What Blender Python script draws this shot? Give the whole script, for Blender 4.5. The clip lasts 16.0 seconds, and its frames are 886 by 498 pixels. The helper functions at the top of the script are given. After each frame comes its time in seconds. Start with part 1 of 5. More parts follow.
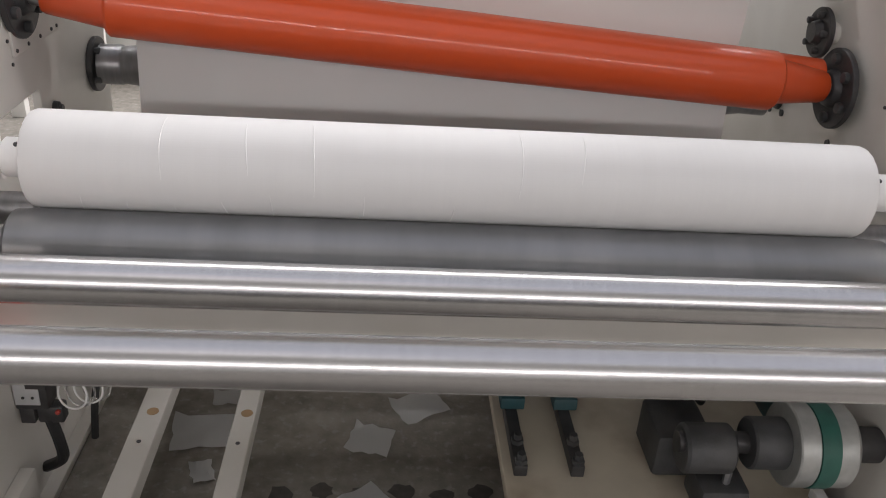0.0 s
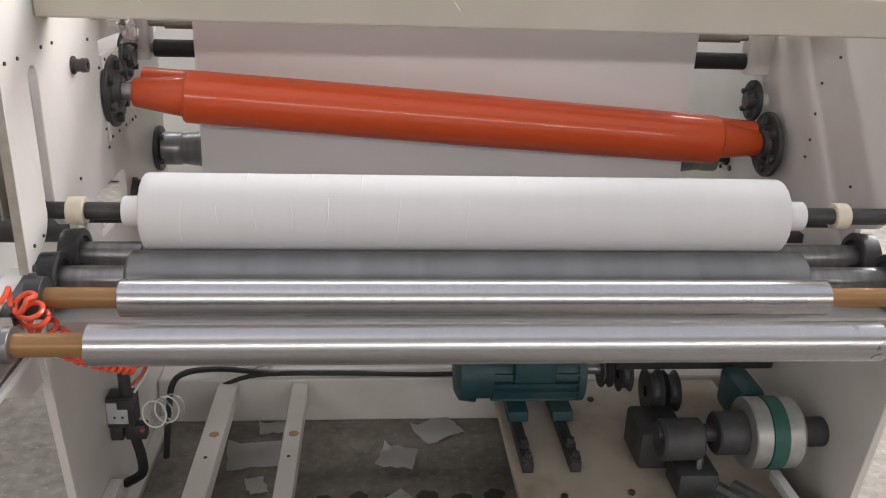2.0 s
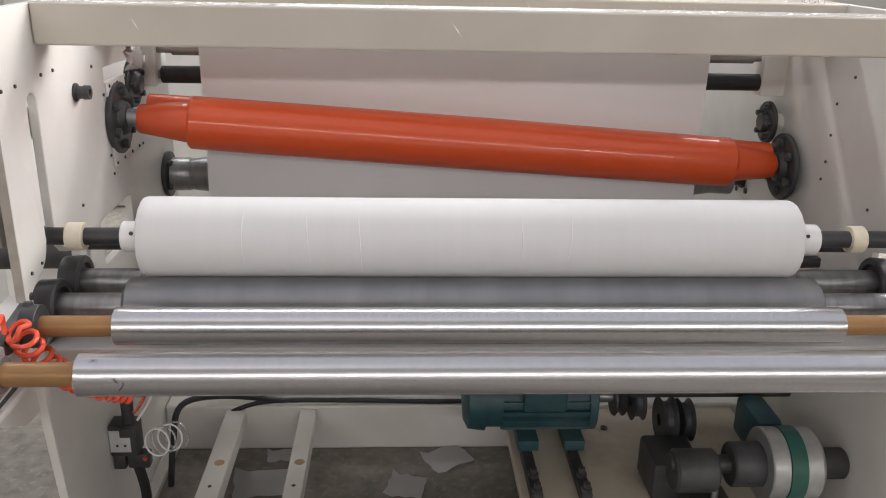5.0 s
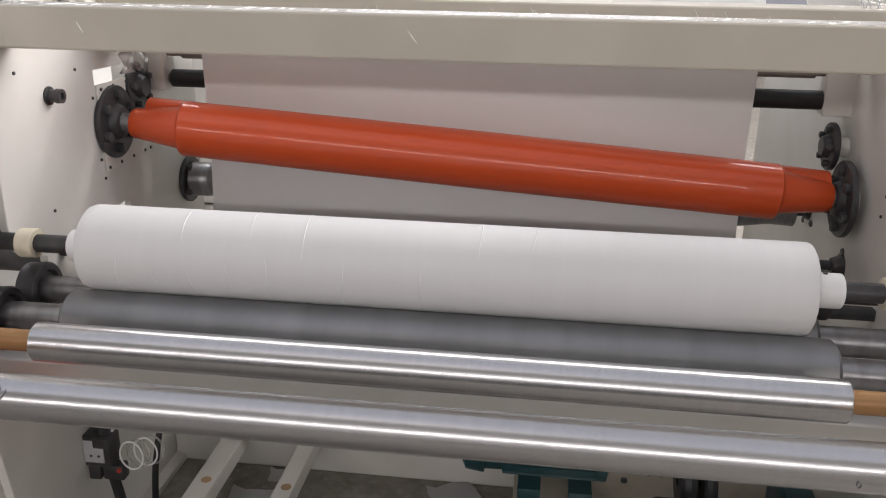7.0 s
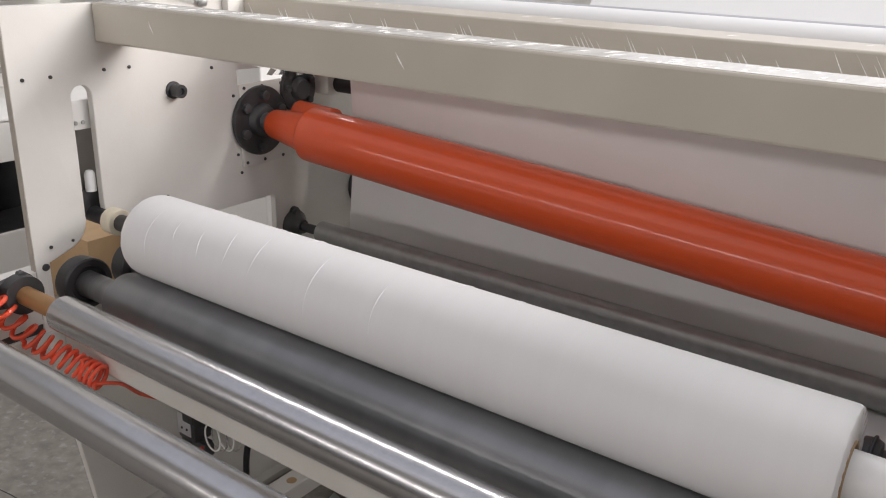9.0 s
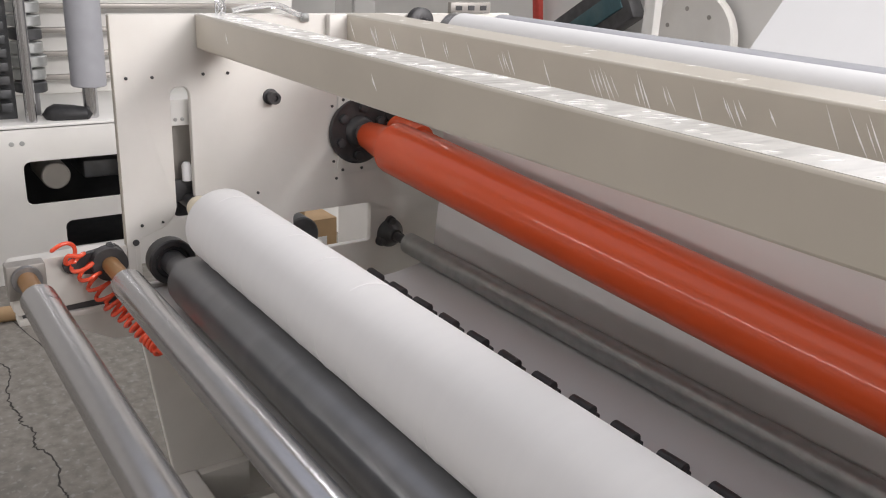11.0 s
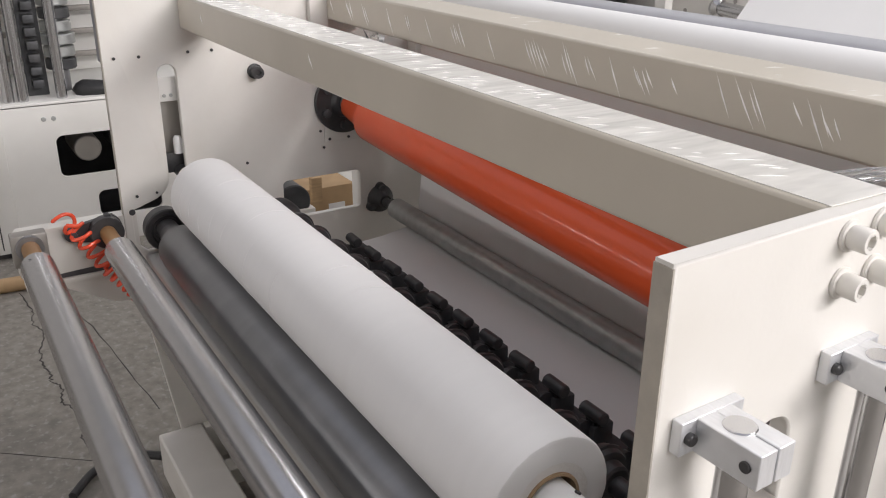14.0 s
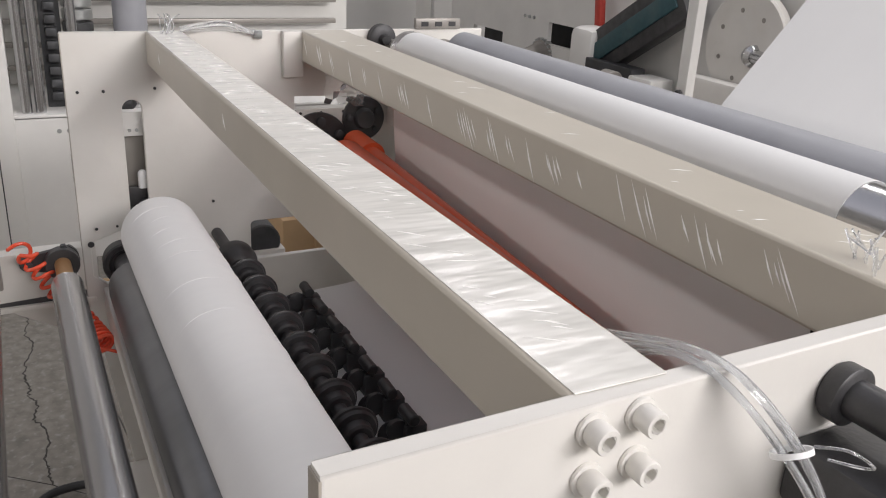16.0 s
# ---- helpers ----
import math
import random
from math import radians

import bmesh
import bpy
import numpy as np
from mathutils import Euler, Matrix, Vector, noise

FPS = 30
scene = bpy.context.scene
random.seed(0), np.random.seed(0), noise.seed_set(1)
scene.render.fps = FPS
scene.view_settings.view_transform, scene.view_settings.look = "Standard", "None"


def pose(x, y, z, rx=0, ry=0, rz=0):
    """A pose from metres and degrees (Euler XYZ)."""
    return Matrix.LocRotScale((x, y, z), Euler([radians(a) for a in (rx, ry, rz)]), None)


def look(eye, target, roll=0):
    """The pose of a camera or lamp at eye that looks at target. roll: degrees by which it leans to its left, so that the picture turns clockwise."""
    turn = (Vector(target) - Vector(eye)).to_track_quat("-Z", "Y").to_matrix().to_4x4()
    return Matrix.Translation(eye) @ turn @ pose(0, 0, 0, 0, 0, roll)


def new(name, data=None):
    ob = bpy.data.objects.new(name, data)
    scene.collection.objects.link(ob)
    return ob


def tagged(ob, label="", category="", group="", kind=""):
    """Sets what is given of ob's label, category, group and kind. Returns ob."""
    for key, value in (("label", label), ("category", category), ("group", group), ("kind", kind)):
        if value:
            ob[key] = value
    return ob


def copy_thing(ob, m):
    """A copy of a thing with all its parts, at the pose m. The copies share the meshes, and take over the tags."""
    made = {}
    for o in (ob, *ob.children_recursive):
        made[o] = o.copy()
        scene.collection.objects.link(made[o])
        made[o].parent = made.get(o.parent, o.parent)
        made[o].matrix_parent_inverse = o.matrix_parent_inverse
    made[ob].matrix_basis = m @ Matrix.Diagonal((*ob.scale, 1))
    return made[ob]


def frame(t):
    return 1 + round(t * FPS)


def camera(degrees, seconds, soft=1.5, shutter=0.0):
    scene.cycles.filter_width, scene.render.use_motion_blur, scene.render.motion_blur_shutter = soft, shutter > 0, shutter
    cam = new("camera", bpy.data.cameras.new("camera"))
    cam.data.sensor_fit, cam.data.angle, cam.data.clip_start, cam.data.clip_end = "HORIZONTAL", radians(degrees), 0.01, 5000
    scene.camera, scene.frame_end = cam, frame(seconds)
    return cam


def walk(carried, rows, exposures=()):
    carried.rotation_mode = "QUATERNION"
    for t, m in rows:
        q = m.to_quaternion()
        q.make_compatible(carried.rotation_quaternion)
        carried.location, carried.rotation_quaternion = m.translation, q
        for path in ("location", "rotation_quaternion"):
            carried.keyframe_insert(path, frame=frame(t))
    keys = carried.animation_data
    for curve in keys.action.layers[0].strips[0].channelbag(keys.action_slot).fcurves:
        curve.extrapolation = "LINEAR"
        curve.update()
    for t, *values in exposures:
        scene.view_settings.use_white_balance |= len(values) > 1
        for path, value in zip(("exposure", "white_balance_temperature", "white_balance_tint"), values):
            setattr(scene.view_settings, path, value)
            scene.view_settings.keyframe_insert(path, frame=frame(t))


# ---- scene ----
cam = camera(55.0, 16.0, soft=1.1)
PATH = [
    (0, (-0.142, -0.220, 1.349), (0.004, 1.548, 0.430), 4.2),
    (0.5, (-0.175, -0.335, 1.378), (-0.035, 1.477, 0.544), 3.3),
    (1, (-0.222, -0.506, 1.399), (-0.052, 1.33, 0.625), 2.7),
    (1.5, (-0.227, -0.597, 1.413), (-0.065, 1.253, 0.671), 2.1),
    (2, (-0.22, -0.612, 1.404), (-0.056, 1.242, 0.674), 2.1),
    (2.5, (-0.201, -0.609, 1.402), (-0.038, 1.252, 0.689), 2.2),
    (3, (-0.199, -0.604, 1.406), (-0.032, 1.257, 0.692), 2.4),
    (3.5, (-0.199, -0.601, 1.405), (-0.031, 1.261, 0.695), 2.3),
    (4, (-0.203, -0.596, 1.404), (-0.033, 1.268, 0.7), 1.8),
    (6.5, (0.055, -0.487, 1.4), (-0.062, 1.397, 0.739), 0.9),
    (7, (0.171, -0.397, 1.398), (-0.066, 1.468, 0.714), 0.8),
    (7.5, (0.262, -0.228, 1.385), (-0.194, 1.59, 0.687), 0.9),
    (8, (0.413, -0.084, 1.386), (-0.184, 1.682, 0.704), 0.6),
    (8.5, (0.539, -0.019, 1.401), (-0.328, 1.649, 0.719), -0.7),
    (9, (0.719, 0.055, 1.413), (-0.382, 1.578, 0.729), 1.6),
    (11.5, (1.056, 0.397, 1.446), (-0.501, 1.455, 0.772), 2.2),
    (12, (1.08, 0.401, 1.452), (-0.488, 1.427, 0.751), 2.0),
    (12.5, (1.109, 0.426, 1.458), (-0.468, 1.414, 0.726), 1.7),
    (13, (1.125, 0.431, 1.47), (-0.45, 1.411, 0.723), 1.5),
    (13.5, (1.15, 0.452, 1.482), (-0.426, 1.425, 0.73), 1.0),
    (14, (1.211, 0.486, 1.482), (-0.366, 1.458, 0.728), 0.5),
    (14.5, (1.269, 0.51, 1.491), (-0.303, 1.487, 0.732), 0.6),
    (15, (1.284, 0.548, 1.499), (-0.29, 1.529, 0.751), 0.9),
    (15.5, (1.277, 0.607, 1.515), (-0.349, 1.499, 0.768), 1.6),
    (16, (1.239, 0.731, 1.558), (-0.412, 1.597, 0.832), 3.1),
]
EXPOSURE = [(0.0, 0.40), (4.2, 0.48), (6.5, 0.32), (9.0, 0.13), (12.5, 0.17), (14.5, -0.08), (16.0, -0.24)]
walk(cam, [(t, look(eye, target, roll)) for t, eye, target, roll in PATH], EXPOSURE)

# ---- world and light ----
world = bpy.data.worlds.new("hall_sky")
scene.world = world
world.use_nodes = True
_sky = world.node_tree.nodes.new("ShaderNodeTexSky")
_sky.sky_type, _sky.sun_disc = "NISHITA", False
_sky.sun_elevation, _sky.sun_rotation = radians(52), radians(200)
_back = world.node_tree.nodes["Background"]
_back.inputs["Strength"].default_value = 0.05
world.node_tree.links.new(_sky.outputs[0], _back.inputs[0])

CEILING = 5.2
SKYLIGHTS = ((-2.5, 3.2), (4.3, 4.7))   # openings in the roof, from y to y
WINDOW = (0.4, 7.1, 3.55, 4.85)                        # opening in the east wall, y y z z
CLERESTORY = (-6.0, 5.5, 2.9, 3.12)                  # opening in the south wall, x x z z
WALL_BACK, WALL_FAR, WALL_LEFT, WALL_RIGHT = -6.0, 11.0, -8.0, 6.5


def daylight(name, at, toward, wide, high, watts, colour):
    lamp = bpy.data.lights.new(name, "AREA")
    lamp.shape, lamp.size, lamp.size_y, lamp.energy, lamp.color = "RECTANGLE", wide, high, watts, colour
    ob = new(name, lamp)
    ob.matrix_world = look(at, toward)
    return ob


for (_a, _b), _w, _tint in zip(SKYLIGHTS, (90, 245), ((1.0, 0.935, 0.915), (0.985, 0.96, 0.97))):
    _y = (_a + _b) / 2
    daylight("skylight_lamp", (0, _y, CEILING - 0.02), (0, _y + 0.001, 0), 12.0, _b - _a, _w, _tint)
daylight("window_lamp", (WALL_RIGHT - 0.05, 3.75, 4.2), (0, 1.6, 1.1), 6.5, 1.25, 660, (1.0, 0.955, 0.955))
daylight("clerestory_lamp", (-0.25, WALL_BACK + 0.03, 3.01), (-0.25, 0, 3.0), 11.4, 0.2, 125, (1.0, 0.935, 0.915))

# ---- materials ----


def mat(name, colour, rough=0.5, metal=0.0, spread=0.08, grain=40.0, bump=0.03, stretch=(1, 1, 1), dirt=None,
        dirt_scale=3.0, dirt_amount=0.4, coat=0.0, spec=0.5, fine=220.0):
    """Procedural surface: base colour varied by a fine grain and by broad stains, with relief and uneven gloss."""
    m = bpy.data.materials.new(name)
    m.use_nodes = True
    n, k = m.node_tree.nodes, m.node_tree.links
    b = n["Principled BSDF"]
    b.inputs["Metallic"].default_value = metal
    b.inputs["Coat Weight"].default_value = coat
    b.inputs["Coat Roughness"].default_value = 0.15
    b.inputs["Specular IOR Level"].default_value = spec
    co, mp = n.new("ShaderNodeTexCoord"), n.new("ShaderNodeMapping")
    mp.inputs["Scale"].default_value = stretch
    k.new(co.outputs["Object"], mp.inputs[0])
    g, d, f = (n.new("ShaderNodeTexNoise") for _ in range(3))
    for t, sc, de in ((g, grain, 4), (d, dirt_scale, 5), (f, fine, 2)):
        t.inputs["Scale"].default_value, t.inputs["Detail"].default_value = sc, de
        k.new(mp.outputs[0], t.inputs["Vector"])
    r1 = n.new("ShaderNodeValToRGB")
    lo, hi = [max(0, c * (1 - spread)) for c in colour], [min(1, c * (1 + spread)) for c in colour]
    r1.color_ramp.elements[0].position, r1.color_ramp.elements[1].position = 0.3, 0.7
    r1.color_ramp.elements[0].color, r1.color_ramp.elements[1].color = (*lo, 1), (*hi, 1)
    k.new(g.outputs["Fac"], r1.inputs[0])
    mix = n.new("ShaderNodeMix")
    mix.data_type = "RGBA"
    r2 = n.new("ShaderNodeMapRange")
    r2.inputs["From Min"].default_value, r2.inputs["From Max"].default_value = 0.5, 0.75
    r2.inputs["To Max"].default_value = dirt_amount if dirt else 0.0
    k.new(d.outputs["Fac"], r2.inputs["Value"])
    k.new(r2.outputs[0], mix.inputs[0])
    k.new(r1.outputs[0], mix.inputs[6])
    mix.inputs[7].default_value = (*(dirt or colour), 1)
    k.new(mix.outputs[2], b.inputs["Base Color"])
    r3 = n.new("ShaderNodeMapRange")
    r3.inputs["To Min"].default_value, r3.inputs["To Max"].default_value = max(0.03, rough * 0.75), min(1, rough * 1.3)
    k.new(d.outputs["Fac"], r3.inputs["Value"])
    k.new(r3.outputs[0], b.inputs["Roughness"])
    bp = n.new("ShaderNodeBump")
    bp.inputs["Strength"].default_value, bp.inputs["Distance"].default_value = bump, 0.004
    k.new(f.outputs["Fac"], bp.inputs["Height"])
    k.new(bp.outputs[0], b.inputs["Normal"])
    return m


PAINT = mat("cream_machine_paint", (0.705, 0.685, 0.645), 0.42, spread=0.035, grain=9, bump=0.03, dirt=(0.50, 0.475, 0.425), dirt_scale=4.5, dirt_amount=0.5, fine=160)
BEIGE = mat("beam_beige_paint", (0.55, 0.51, 0.435), 0.33, spread=0.04, grain=7, bump=0.02, dirt=(0.45, 0.41, 0.34), dirt_scale=2.5, dirt_amount=0.4, fine=120, coat=0.15)
WHITE = mat("white_cabinet_paint", (0.74, 0.73, 0.70), 0.4, spread=0.03, grain=6, bump=0.02, dirt=(0.6, 0.58, 0.53), dirt_scale=1.6, dirt_amount=0.35)
# paler than the beam's beige: overhead light and wrinkle shine put into the colour
LIT_FILM = mat("film_wrap_lit_top", (0.75, 0.735, 0.69), 0.2, spread=0.06, grain=30, bump=0.9, stretch=(1.5, 0.4, 1), dirt=(0.86, 0.84, 0.8), dirt_scale=14, dirt_amount=0.6, coat=0.6, fine=26)
# near-white so that the glints on the creases are in the colour
CREASE_GLEAM = mat("film_crease_gleam", (0.93, 0.92, 0.89), 0.3, coat=0.3)
STEEL = mat("turned_aluminium", (0.54, 0.54, 0.55), 0.25, metal=1.0, spread=0.03, grain=14, bump=0.0, stretch=(8, 0.6, 0.6), dirt=(0.5, 0.5, 0.5), dirt_scale=0.2, dirt_amount=0.15, fine=160)
DRUM = mat("dull_grey_drum", (0.24, 0.244, 0.252), 0.36, metal=0.7, spread=0.08, grain=5, bump=0.01, stretch=(3, 0.6, 0.6), dirt=(0.36, 0.36, 0.37), dirt_scale=3, dirt_amount=0.45, fine=60)
JOURNAL = mat("worn_steel_journal", (0.30, 0.30, 0.31), 0.35, metal=0.8, spread=0.2, grain=12, bump=0.05, stretch=(4, 1, 1), dirt=(0.14, 0.13, 0.12), dirt_scale=9)
GUIDE = mat("grey_guide_roller", (0.31, 0.29, 0.265), 0.4, metal=0.35, spread=0.1, grain=5, bump=0.03, stretch=(5, 1, 1))
CHROME = mat("polished_steel", (0.56, 0.56, 0.57), 0.2, metal=1.0, spread=0.04, grain=10, bump=0.01)
ALU = mat("milled_aluminium", (0.70, 0.71, 0.73), 0.38, metal=0.55, spread=0.05, grain=50, bump=0.05, stretch=(1, 6, 1))
BRASS = mat("brown_varnished_shaft", (0.34, 0.185, 0.075), 0.38, metal=0.25, spread=0.15, grain=14, bump=0.04, dirt=(0.17, 0.09, 0.04), dirt_scale=10, stretch=(0.4, 1, 1))
BLACK = mat("black_oxide_steel", (0.056, 0.055, 0.057), 0.42, metal=0.3, spread=0.3, grain=20, bump=0.08, dirt=(0.08, 0.08, 0.08), dirt_scale=12)
RUBBER = mat("black_rubber", (0.02, 0.02, 0.021), 0.55, spread=0.2, bump=0.1)
IRON = mat("dark_cast_iron", (0.06, 0.062, 0.065), 0.5, metal=0.2, spread=0.3, grain=18, bump=0.15, dirt=(0.11, 0.1, 0.09), dirt_scale=6)
ORANGE = mat("orange_rubber_sleeve", (0.62, 0.082, 0.020), 0.42, spread=0.015, grain=30, bump=0.0, dirt=(0.54, 0.066, 0.016), dirt_scale=1.2, dirt_amount=0.3, coat=0.55, spec=0.3)
ORANGE.node_tree.nodes["Principled BSDF"].inputs["Coat Roughness"].default_value = 0.07
HOSE = mat("translucent_orange_hose", (0.85, 0.10, 0.045), 0.25, spread=0.1, coat=0.3)
PAPER = mat("white_paper", (0.755, 0.752, 0.748), 0.75, spread=0.012, grain=3, bump=0.02, stretch=(14, 0.4, 0.4), fine=16, spec=0.25)
PAPER_END = mat("cut_paper_edge", (0.73, 0.715, 0.69), 0.85, spread=0.03, grain=60, bump=0.15)
CREASED = mat("paper_crease", (0.83, 0.825, 0.82), 0.7, spread=0.01, bump=0.02)
WEB = mat("taut_paper_web", (0.73, 0.73, 0.725), 0.6, spread=0.015, grain=2, bump=0.02, stretch=(3, 1, 0.2), spec=0.3, fine=12)
CORE = mat("cardboard_core", (0.36, 0.25, 0.15), 0.8, spread=0.1)
CREAM = mat("cream_nylon", (0.72, 0.66, 0.52), 0.5, spread=0.08, bump=0.04)
NYLON = mat("white_nylon", (0.82, 0.82, 0.82), 0.45, spread=0.03)
TEAL = mat("teal_motor_paint", (0.024, 0.072, 0.084), 0.5, spread=0.12, bump=0.05, dirt=(0.1, 0.14, 0.14), dirt_scale=6)
GREEN = mat("green_belt", (0.022, 0.105, 0.082), 0.5, spread=0.1)
PULLEY = mat("worn_pulley_metal", (0.42, 0.43, 0.42), 0.42, metal=0.6, spread=0.1)
WOOD = mat("rough_wood", (0.42, 0.28, 0.15), 0.7, spread=0.2, grain=8, bump=0.2, stretch=(1, 1, 8), dirt=(0.25, 0.15, 0.08))
CARTON = mat("brown_carton", (0.46, 0.31, 0.17), 0.8, spread=0.08, grain=10, bump=0.05)
RED = mat("red_paint", (0.45, 0.05, 0.035), 0.4, spread=0.1)
BLUE = mat("blue_plastic", (0.04, 0.07, 0.3), 0.4)
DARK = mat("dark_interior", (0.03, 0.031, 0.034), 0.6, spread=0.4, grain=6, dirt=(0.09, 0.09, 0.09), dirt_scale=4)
GREYCYL = mat("grey_blue_sleeve", (0.33, 0.335, 0.36), 0.45, spread=0.06, grain=12)
WALLPAINT = mat("hall_wall_paint", (0.62, 0.61, 0.59), 0.8, spread=0.04, grain=2, bump=0.05, dirt=(0.5, 0.48, 0.44), dirt_scale=0.7)
ROOF = mat("hall_roof_sheet", (0.52, 0.52, 0.51), 0.7, spread=0.05, grain=1.5)
BASEPLATE = mat("oily_cream_plate", (0.52, 0.47, 0.38), 0.45, spread=0.08, grain=8, bump=0.04, dirt=(0.22, 0.16, 0.10), dirt_scale=5, dirt_amount=0.75)
INK = mat("pencil_mark", (0.06, 0.06, 0.08), 0.6)
WORN = mat("worn_plate_edge", (0.40, 0.37, 0.32), 0.5, spread=0.12, grain=30, bump=0.08, dirt=(0.26, 0.23, 0.19), dirt_scale=14, dirt_amount=0.6)
GAP = mat("crack_grime", (0.05, 0.045, 0.04), 0.9, spread=0.3)


def concrete():
    m = mat("worn_concrete", (0.245, 0.226, 0.198), 0.75, spread=0.22, grain=26, bump=0.35, dirt=(0.135, 0.125, 0.11), dirt_scale=1.3, dirt_amount=0.8, fine=90)
    n, k = m.node_tree.nodes, m.node_tree.links
    b = n["Principled BSDF"]
    v, mix, r = n.new("ShaderNodeTexNoise"), n.new("ShaderNodeMix"), n.new("ShaderNodeMapRange")
    v.inputs["Scale"].default_value, v.inputs["Detail"].default_value = 48, 6
    r.inputs["From Min"].default_value, r.inputs["From Max"].default_value, r.inputs["To Max"].default_value = 0.56, 0.68, 0.4
    mix.data_type = "RGBA"
    old = b.inputs["Base Color"].links[0].from_socket
    k.new(n["Texture Coordinate"].outputs["Object"], v.inputs["Vector"])
    k.new(v.outputs["Fac"], r.inputs["Value"])
    k.new(r.outputs[0], mix.inputs[0])
    k.new(old, mix.inputs[6])
    mix.inputs[7].default_value = (0.42, 0.41, 0.385, 1)
    k.new(mix.outputs[2], b.inputs["Base Color"])
    return m


CONCRETE = concrete()


def clear(name, tint, rough=0.05):
    m = bpy.data.materials.new(name)
    m.use_nodes = True
    b = m.node_tree.nodes["Principled BSDF"]
    b.inputs["Base Color"].default_value = (*tint, 1)
    b.inputs["Transmission Weight"].default_value = 0.85
    b.inputs["Roughness"].default_value, b.inputs["IOR"].default_value = rough, 1.35
    return m


TUBE = clear("clear_air_tube", (0.93, 0.94, 0.95))
PLASTIC = clear("clear_plastic_film", (0.96, 0.96, 0.95), 0.12)

# ---- mesh helpers ----


def smooth(bm, angle=35):
    for f in bm.faces:
        f.smooth = True
    for e in bm.edges:
        if len(e.link_faces) == 2 and e.calc_face_angle(0) > radians(angle):
            e.smooth = False


def part(name, bm, material, parent=None, label="", at=None):
    """Link a bmesh as one mesh object, under a thing or part."""
    bmesh.ops.recalc_face_normals(bm, faces=bm.faces)
    smooth(bm)
    me = bpy.data.meshes.new(name)
    bm.to_mesh(me)
    bm.free()
    me.materials.append(material)
    ob = new(name, me)
    if parent:
        ob.parent = parent
    if at is not None:
        ob.matrix_basis = at
    if label:
        ob["label"] = label
    return ob


def thing(name, label, category, at=None, group="", kind=""):
    ob = new(name)
    ob.empty_display_size = 0.05
    if at is not None:
        ob.matrix_basis = at
    return tagged(ob, label, category, group, kind)


def box(bm, x0, x1, y0, y1, z0, z1, bevel=0.0, seg=2):
    r = bmesh.ops.create_cube(bm, size=1.0, matrix=Matrix.Translation(((x0 + x1) / 2, (y0 + y1) / 2, (z0 + z1) / 2)) @ Matrix.Diagonal((x1 - x0, y1 - y0, z1 - z0, 1)))
    if bevel:
        es = list({e for v in r["verts"] for e in v.link_edges})
        bmesh.ops.bevel(bm, geom=es, offset=bevel, segments=seg, affect="EDGES", profile=0.5)
    return bm


def boxes(*rows, bevel=0.0):
    bm = bmesh.new()
    for r in rows:
        box(bm, *r, bevel=bevel)
    return bm


def lathe(profile, seg=40, bm=None, m=None):
    """Turn (x, r) pairs round the x axis."""
    bm = bm or bmesh.new()
    m = m or Matrix.Identity(4)
    rings = []
    for x, r in profile:
        if r < 1e-5:
            rings.append([bm.verts.new(m @ Vector((x, 0, 0)))])
        else:
            rings.append([bm.verts.new(m @ Vector((x, r * math.cos(2 * math.pi * i / seg), r * math.sin(2 * math.pi * i / seg)))) for i in range(seg)])
    for a, b in zip(rings, rings[1:]):
        for i in range(seg):
            j = (i + 1) % seg
            if len(a) == 1 and len(b) == 1:
                continue
            if len(a) == 1:
                bm.faces.new((a[0], b[i], b[j]))
            elif len(b) == 1:
                bm.faces.new((a[i], b[0], a[j]))
            else:
                bm.faces.new((a[i], b[i], b[j], a[j]))
    return bm


def rod(x0, x1, r, bevel=0.001, seg=32, bm=None, m=None):
    return lathe([(x0, 0), (x0, r - bevel), (x0 + bevel, r), (x1 - bevel, r), (x1, r - bevel), (x1, 0)], seg, bm, m)


def pipe_wall(x0, x1, r, ri, seg=40, bm=None):
    return lathe([(x0, ri), (x0, r - 0.001), (x0 + 0.001, r), (x1 - 0.001, r), (x1, r - 0.001), (x1, ri), (x0, ri)], seg, bm)


def prism(outline, holes, x0, x1):
    """A plate in the y-z plane with openings through it, between x0 and x1."""
    from mathutils.geometry import tessellate_polygon
    bm = bmesh.new()
    weight = bm.edges.layers.float.new("bevel_weight_edge")
    loops = [[Vector((0, a, b)) for a, b in lp] for lp in (outline, *holes)]
    flat = [v for lp in loops for v in lp]
    fa = [bm.verts.new((x0, v.y, v.z)) for v in flat]
    fb = [bm.verts.new((x1, v.y, v.z)) for v in flat]
    for t in tessellate_polygon(loops):
        try:
            bm.faces.new([fa[i] for i in t])
            bm.faces.new([fb[i] for i in reversed(t)])
        except ValueError:
            pass
    s = 0
    for lp in loops:
        c = len(lp)
        for i in range(c):
            j = (i + 1) % c
            f = bm.faces.new((fa[s + i], fa[s + j], fb[s + j], fb[s + i]))
            for e in f.edges:
                if abs(e.verts[0].co.x - e.verts[1].co.x) < 1e-6:
                    e[weight] = 1.0
        s += c
    return bm


def arc(cy, cz, r, a0, a1, steps=8):
    return [(cy + r * math.cos(radians(a0 + (a1 - a0) * i / steps)), cz + r * math.sin(radians(a0 + (a1 - a0) * i / steps))) for i in range(steps + 1)]


def round_rect(y0, y1, z0, z1, r, steps=4):
    return arc(y1 - r, z1 - r, r, 0, 90, steps) + arc(y0 + r, z1 - r, r, 90, 180, steps) + arc(y0 + r, z0 + r, r, 180, 270, steps) + arc(y1 - r, z0 + r, r, 270, 360, steps)


